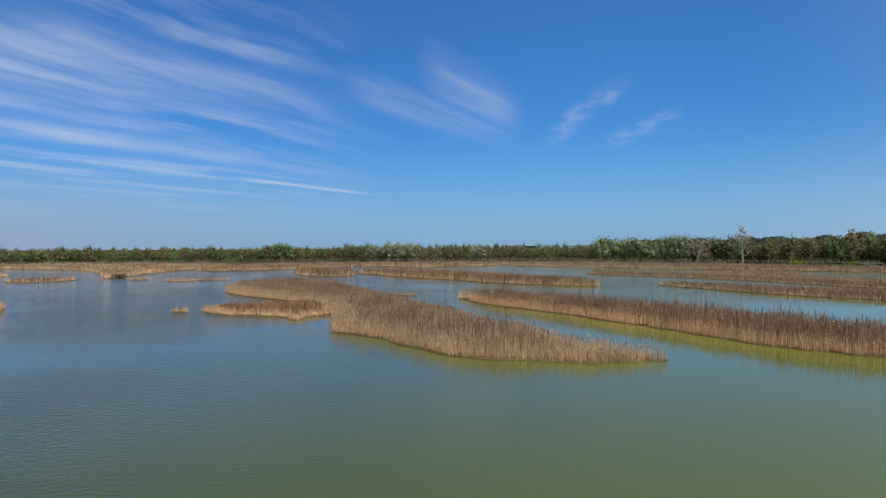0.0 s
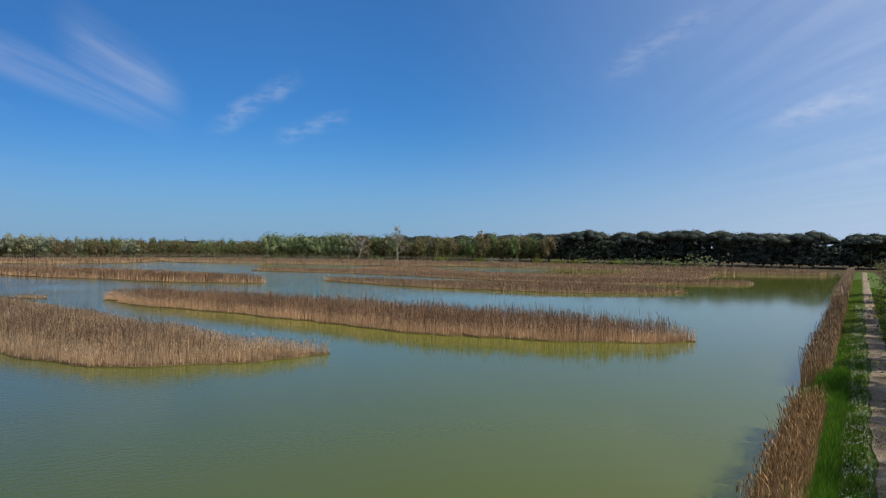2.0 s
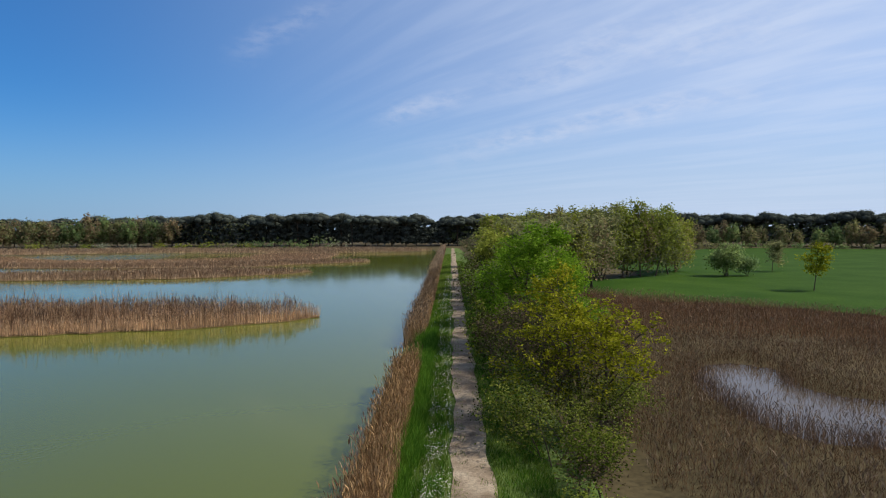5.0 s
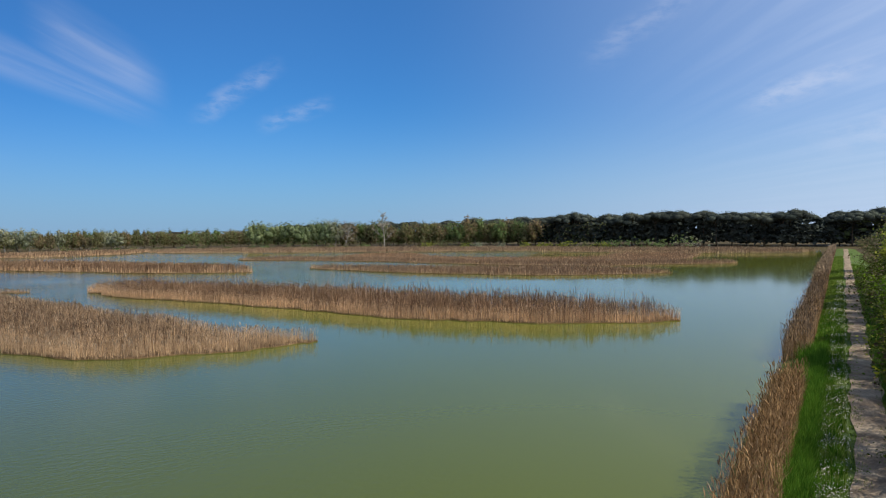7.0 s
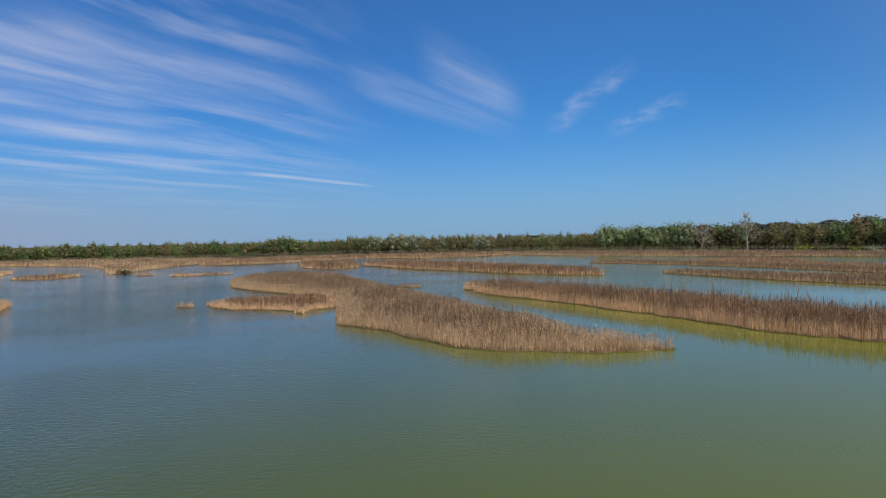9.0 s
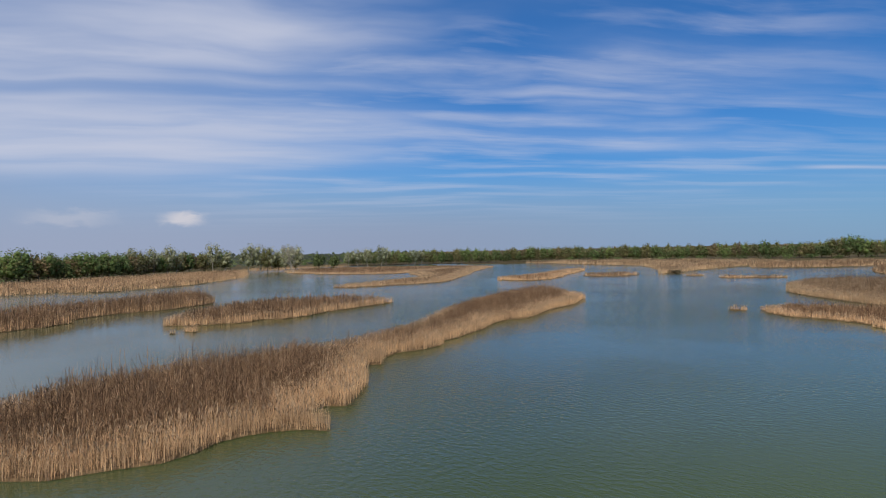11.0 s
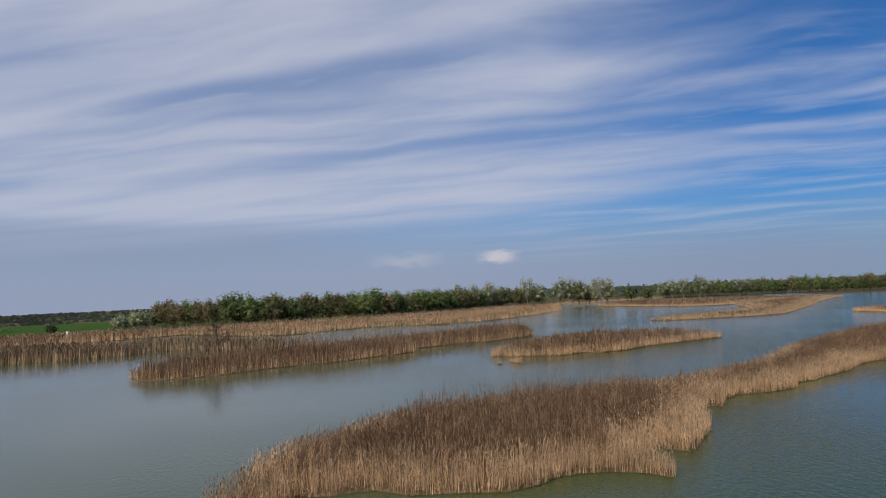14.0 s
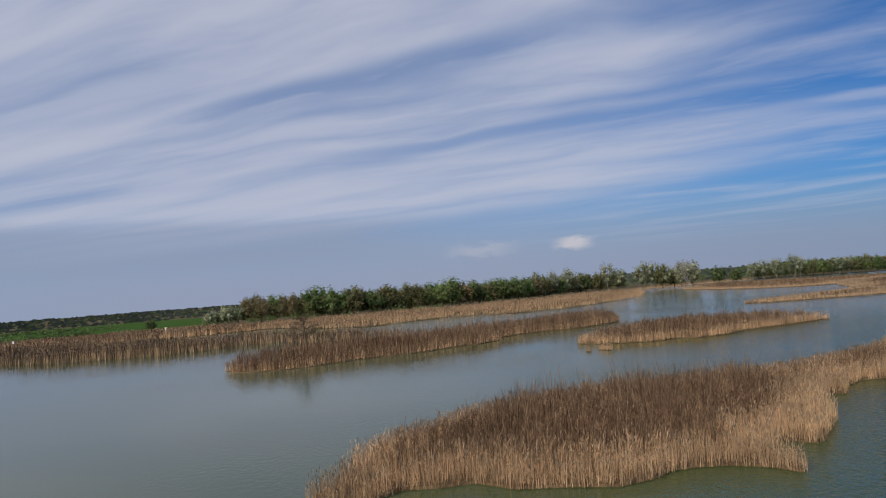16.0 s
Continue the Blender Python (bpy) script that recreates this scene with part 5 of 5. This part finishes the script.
def wood_fill(pts, count, ztop, depth, size, mats, seed, label, front=-1.5):
    """The thick of the wood: clumps of twigs and leaves from the ground to the crowns."""
    rng = np.random.default_rng(seed)
    P = np.array(pts, float)
    seg = np.linalg.norm(np.diff(P, axis=0), axis=1)
    s = rng.uniform(0, seg.sum(), count)
    cum = np.concatenate([[0], np.cumsum(seg)])
    X = np.column_stack([np.interp(s, cum, P[:, 0]), np.interp(s, cum, P[:, 1])])
    X += X / np.linalg.norm(X, axis=1)[:, None] * rng.uniform(front, depth, count)[:, None]
    z = rng.uniform(0.2, 1, count) * ztop * (1 + 0.12 * patches(X, 25, seed))
    V, F = leaf_cloud(np.column_stack([X, z]), size, 0.01, count, rng)
    V[:, 2] = np.maximum(V[:, 2], 0.0)
    return tagged(raw("far_wood", V, F, mats, np.repeat(rng.integers(0, len(mats), count), 2)), label, "wood", kind="stuff")


wood_fill([(206, 252), (226, 214), (246, 182), (258, 162), (270, 147)], 9000, 11.5, 18, 2.0, [M_PINE], 701, "dark thicket under the pines")
wood_fill([(276, 140), (300, 102), (318, 62), (330, 10), (325, -50), (310, -100)], 10000, 11.5, 20, 2.2, [M_PINE, M_LEAF_DARK], 702, "dark thicket under the pines beyond the meadow")
wood_fill([(-20, 380), (30, 400), (90, 370), (128, 318), (160, 302), (188, 277), (206, 250)], 14000, 9.0, 14, 0.75, [M_LEAF_MID, M_LEAF_OLIVE, M_LEAF_BUD], 703, "dense thicket of the northern wood", -1.5)
wood_fill([(-338, 226), (-330, 245), (-300, 278), (-240, 338), (-178, 368), (-108, 387), (-57, 417), (-20, 402)], 15000, 7.0, 16, 0.8, [M_LEAF_MID, M_LEAF_OLIVE, M_LEAF_BUD], 704, "dense thicket of the northern wood", -1.5)
wood_fill([(110, 362), (140, 345), (165, 326), (195, 290), (212, 258)], 3600, 12.0, 12, 2.0, [M_PINE], 706, "dark thicket under the far pine tops")
wood_fill([(150, 302), (188, 272), (206, 248), (222, 216)], 3500, 12.0, 10, 0.7, [M_LEAF_OLIVE, M_LEAF_BUD, M_LEAF_MID], 707, "olive thicket before the pines")
wood_fill([(262, 156), (272, 146), (284, 130)], 2200, 9.5, 14, 2.0, [M_PINE], 708, "dark thicket between the pines")
wood_fill([(-278, -48), (-274, -40), (-263, -3), (-270, 40), (-292, 85), (-312, 115)], 15000, 8.5, 12, 0.7, [M_LEAF_MID, M_LEAF_OLIVE, M_LEAF_BUD, M_LEAF_BUD], 705, "dense thicket of the west wood", -1.5)

# ---------------------------------------------------------------- low bushes at the foot of the woods and in the reeds
def bush_row(pts, spacing, mats, h, seed, label, depth=3.0):
    rng = np.random.default_rng(seed)
    for x, y in along(pts, spacing, depth, rng):
        C = rng.normal(0, 1, (40, 3)) * [h * 0.55, h * 0.55, h * 0.22] + [0, 0, h * 0.5]
        s = rng.uniform(0.7, 1.2)
        V, F = leaf_cloud(C * s, 0.5, 0.25, 260, rng)
        W, G = [], []
        for k in range(4):
            tube(W, G, [Vector((0, 0, -0.2)), Vector((rng.normal(0, 0.4), rng.normal(0, 0.4), h * 0.6 * s))], [0.06, 0.02], 4)
        t = tree_thing("bush", (np.array([tuple(w) for w in W]), np.array(G)), (V, F), M_BARK, mats[int(rng.integers(len(mats)))])
        t.matrix_basis = pose(x, y, 0.15)
        tagged(t, label, "bush", group="bushes at the foot of the woods")


bush_row([(150, 262), (175, 225), (196, 190)], 9, [M_LEAF_OLIVE, M_LEAF_LIME, M_LEAF_PALE], 3.6, 409, "pale green willow bush in the far reeds")
bush_row([(196, 190), (208, 172), (218, 158)], 6.5, [M_LEAF_OLIVE, M_LEAF_MID, M_LEAF_PALE], 5.6, 401, "pale green willow bush in the far reeds")
bush_row([(0, 345), (50, 338), (100, 308), (140, 285)], 10, [M_LEAF_MID, M_LEAF_DARK, M_LEAF_OLIVE], 2.2, 402, "green bush before the northern wood")
bush_row([(-240, 330), (-170, 356), (-100, 372), (-40, 395)], 12, [M_LEAF_MID, M_LEAF_DARK], 2.6, 403, "dark green bush before the northern wood")
bush_row([(-272, -44), (-260, -3), (-266, 40)], 9, [M_LEAF_MID, M_LEAF_DARK], 2.4, 404, "green bush at the foot of the west wood")
bush_row([(-99, 190), (-94, 189)], 3, [M_LEAF_BUD], 1.0, 405, "brown-green bush at the tip of the reeds", 0.5)
bush_row([(-246, -128), (-258, -112), (-268, -104)], 4, [M_LEAF_MID, M_LEAF_DARK], 3.0, 406, "dark green bush at the field's edge", 1.0)
bush_row([(-330, -190), (-345, -150), (-350, -120)], 5, [M_LEAF_MID, M_LEAF_DARK], 3.4, 407, "dark green hedge bush beyond the field", 2.0)
bush_row([(272, 30), (286, 0), (288, -50)], 8, [M_LEAF_MID, M_LEAF_OLIVE], 3.0, 408, "green bush at the far side of the meadow", 2.0)


def horizon_woods(h0, h1, r0, r1, count, height_, seed, label):
    """Far hedges and woods on the plain, seen as low bands."""
    rng = np.random.default_rng(seed)
    a = np.radians(rng.uniform(h0, h1, count))
    r = r0 * (r1 / r0) ** rng.uniform(0, 1, count)
    band = np.sin(np.log(r) * 21 + a * 3) > -0.2
    a, r = a[band], r[band]
    n = len(a)
    C = np.column_stack([np.sin(a) * r, np.cos(a) * r, np.abs(rng.normal(0, height_ * 0.55, n))])
    s = 1.4 + r / 500
    w = np.column_stack([np.cos(a), -np.sin(a), 0 * a]) * s[:, None]
    u = np.column_stack([0 * a, 0 * a, s * rng.uniform(0.5, 0.9, n)])
    V = np.stack([C - w, C + u * 0.2 - w * 0.2 - u * 0.9, C + w, C + u], 1).reshape(-1, 3)
    F = (np.arange(n)[:, None, None] * 4 + np.array([[0, 1, 2], [0, 2, 3]])).reshape(-1, 3)
    # the bluish pine tone stands in for haze over these far hedges
    return tagged(raw("far_wood", V, F, [M_PINE, M_LEAF_DARK], (rng.uniform(size=len(F)) < 0.25).astype(int)), label, "wood", kind="stuff")


horizon_woods(-150, -92, 460, 3200, 5000, 2.2, 501, "low dark woods and hedges far over the plain")
horizon_woods(-72, -48, 480, 1800, 2500, 6.0, 502, "low dark wood far behind the gap in the trees")
horizon_woods(60, 150, 500, 1500, 3000, 7.0, 503, "low dark wood far behind the meadow")


# ---------------------------------------------------------------- grass and flowers on the dike
def blades(name, s0, s1, n0, n1, count, h, width, mat, seed, label, cat="grass", gather=None):
    rng = np.random.default_rng(seed)
    s, o = s0 * (s1 / s0) ** rng.uniform(0, 1, count), rng.uniform(n0, n1, count)
    if gather is not None:
        k = patches(np.column_stack([s, o]), gather, seed) > 0.0
        s, o = s[k], o[k]
    n = len(s)
    P = dike_xy(s, o)
    z = np.interp(o, [-9, -7.0, -4.2, -2.6, -0.8, 0.4, 1.6, 2.6], [-0.3, 0.05, 0.45, 0.74, 0.76, 0.62, 0.35, 0])
    a = rng.uniform(0, 6.283, n)
    w = np.column_stack([np.cos(a), np.sin(a)]) * (width * (0.6 + s / 60) * 0.5)[:, None]
    hh = h * rng.uniform(0.5, 1.3, n)
    tip = P + rng.normal(0, 0.35, (n, 2)) * hh[:, None]
    V = np.stack([np.column_stack([P - w, z - 0.02]), np.column_stack([P + w, z - 0.02]), np.column_stack([tip, z + hh])], 1).reshape(-1, 3)
    return tagged(raw(name, V, np.arange(3 * n).reshape(n, 3), [mat]), label, cat, kind="stuff")


blades("grass", 8, 200, -0.95, 1.3, 60000, 0.16, 0.03, M_GRASS, 601, "green grass on the dike's lake side")
blades("grass", 8, 160, -4.6, -2.4, 45000, 0.16, 0.03, M_GRASS, 602, "green grass between path and trees")
blades("tall_grass", 22, 50, 0.1, 1.4, 18000, 0.75, 0.03, M_LUSH, 603, "tall lush green grass at the foot of the reeds")
blades("grass_tufts", 9, 70, -0.8, 0.8, 17000, 0.38, 0.03, M_LUSH, 605, "taller green tufts in the dike's grass", gather=2.2)
blades("grass_tufts", 9, 70, -4.6, -2.6, 12000, 0.32, 0.03, M_LUSH, 606, "taller green tufts beside the path", gather=2.2)
blades("grass_edge", 9, 90, -1.6, -1.0, 9000, 0.10, 0.03, M_GRASS, 607, "grass creeping over the path's edge", gather=1.3)
blades("grass_edge", 9, 90, -2.6, -2.0, 8000, 0.10, 0.03, M_GRASS, 608, "grass creeping over the path's edge", gather=1.3)
blades("tall_grass", 14, 27, 0.3, 1.0, 5000, 0.55, 0.03, M_LUSH, 604, "tall lush green grass at the foot of the reeds")


def flowers(s0, s1, n0, n1, count, seed):
    rng = np.random.default_rng(seed)
    s, o = s0 * (s1 / s0) ** rng.uniform(0, 1, count), rng.uniform(n0, n1, count)
    k = rng.uniform(size=count) < 0.42 + 0.5 * patches(np.column_stack([s, o * 2]), 4, seed)
    s, o = s[k], o[k]
    n = len(s)
    P = dike_xy(s, o)
    r = 0.014 * (0.7 + s / 50) * rng.uniform(0.7, 1.3, n)
    z = np.interp(o, [-0.8, 0.4, 1.6], [0.74, 0.62, 0.35]) + rng.uniform(0.12, 0.26, n)
    ring = [np.column_stack([P[:, 0] + r * math.cos(a), P[:, 1] + r * math.sin(a), z + rng.normal(0, 0.008, n)]) for a in (0, 1.26, 2.51, 3.77, 5.03)]
    V = np.stack(ring, 1).reshape(-1, 3)
    F = (np.arange(n)[:, None, None] * 5 + np.array([[0, 1, 2], [0, 2, 3], [0, 3, 4]])).reshape(-1, 3)
    return tagged(raw("daisies", V, F, [M_DAISY]), "small white daisies scattered in the grass", "flowers", kind="stuff")


flowers(10, 110, -1.05, -0.1, 9000, 611)
flowers(10, 80, -0.3, 0.6, 1800, 612)


# ---------------------------------------------------------------- small things
def marker_post(x, y, h):
    bm = bmesh.new()
    bmesh.ops.create_cone(bm, cap_ends=True, segments=8, radius1=0.07, radius2=0.06, depth=h, matrix=Matrix.Translation((0, 0, h / 2)))
    me = bpy.data.meshes.new("post")
    bm.to_mesh(me)
    bm.free()
    me.materials.append(M_WHITE)
    bm = bmesh.new()
    bmesh.ops.create_cube(bm, size=1, matrix=Matrix.Translation((0, 0, h)) @ Matrix.Diagonal((0.7, 0.06, 0.8, 1)))
    bmesh.ops.bevel(bm, geom=bm.edges[:], offset=0.02, segments=1)
    me2 = bpy.data.meshes.new("board")
    bm.to_mesh(me2)
    bm.free()
    me2.materials.append(M_WHITE)
    top = new("marker_post")
    under(new("post", me), top), under(new("board", me2), top)
    top.matrix_basis = pose(x, y, 0.3, 0, 0, 60)
    return tagged(top, "small white marker board on a post by the field", "sign", group="marker posts")


marker_post(-205, -101, 2.0)
marker_post(-225, -64, 2.0)


def bird_hide(x, y, turn):
    """A dark boarded hide on posts with a flat roof."""
    top = new("bird_hide")

    def box(name, c, d, mat=M_DARKWOOD):
        bm = bmesh.new()
        bmesh.ops.create_cube(bm, size=1, matrix=Matrix.Translation(c) @ Matrix.Diagonal((*d, 1)))
        bmesh.ops.bevel(bm, geom=bm.edges[:], offset=0.03, segments=1)
        me = bpy.data.meshes.new(name)
        bm.to_mesh(me)
        bm.free()
        me.materials.append(mat)
        under(new(name, me), top)

    for sx in (-2.2, 2.2):
        for sy in (-1.3, 1.3):
            box("post", (sx, sy, 4.2), (0.25, 0.25, 8.4))
    box("cabin", (0, 0, 8.1), (5.0, 3.0, 1.9))
    box("roof", (0, 0, 9.22), (6.4, 4.2, 0.35))
    top.matrix_basis = pose(x, y, 0.2, 0, 0, turn)
    return tagged(top, "dark wooden lookout with a flat roof among the trees", "lookout")


bird_hide(57.5, 404, 8)
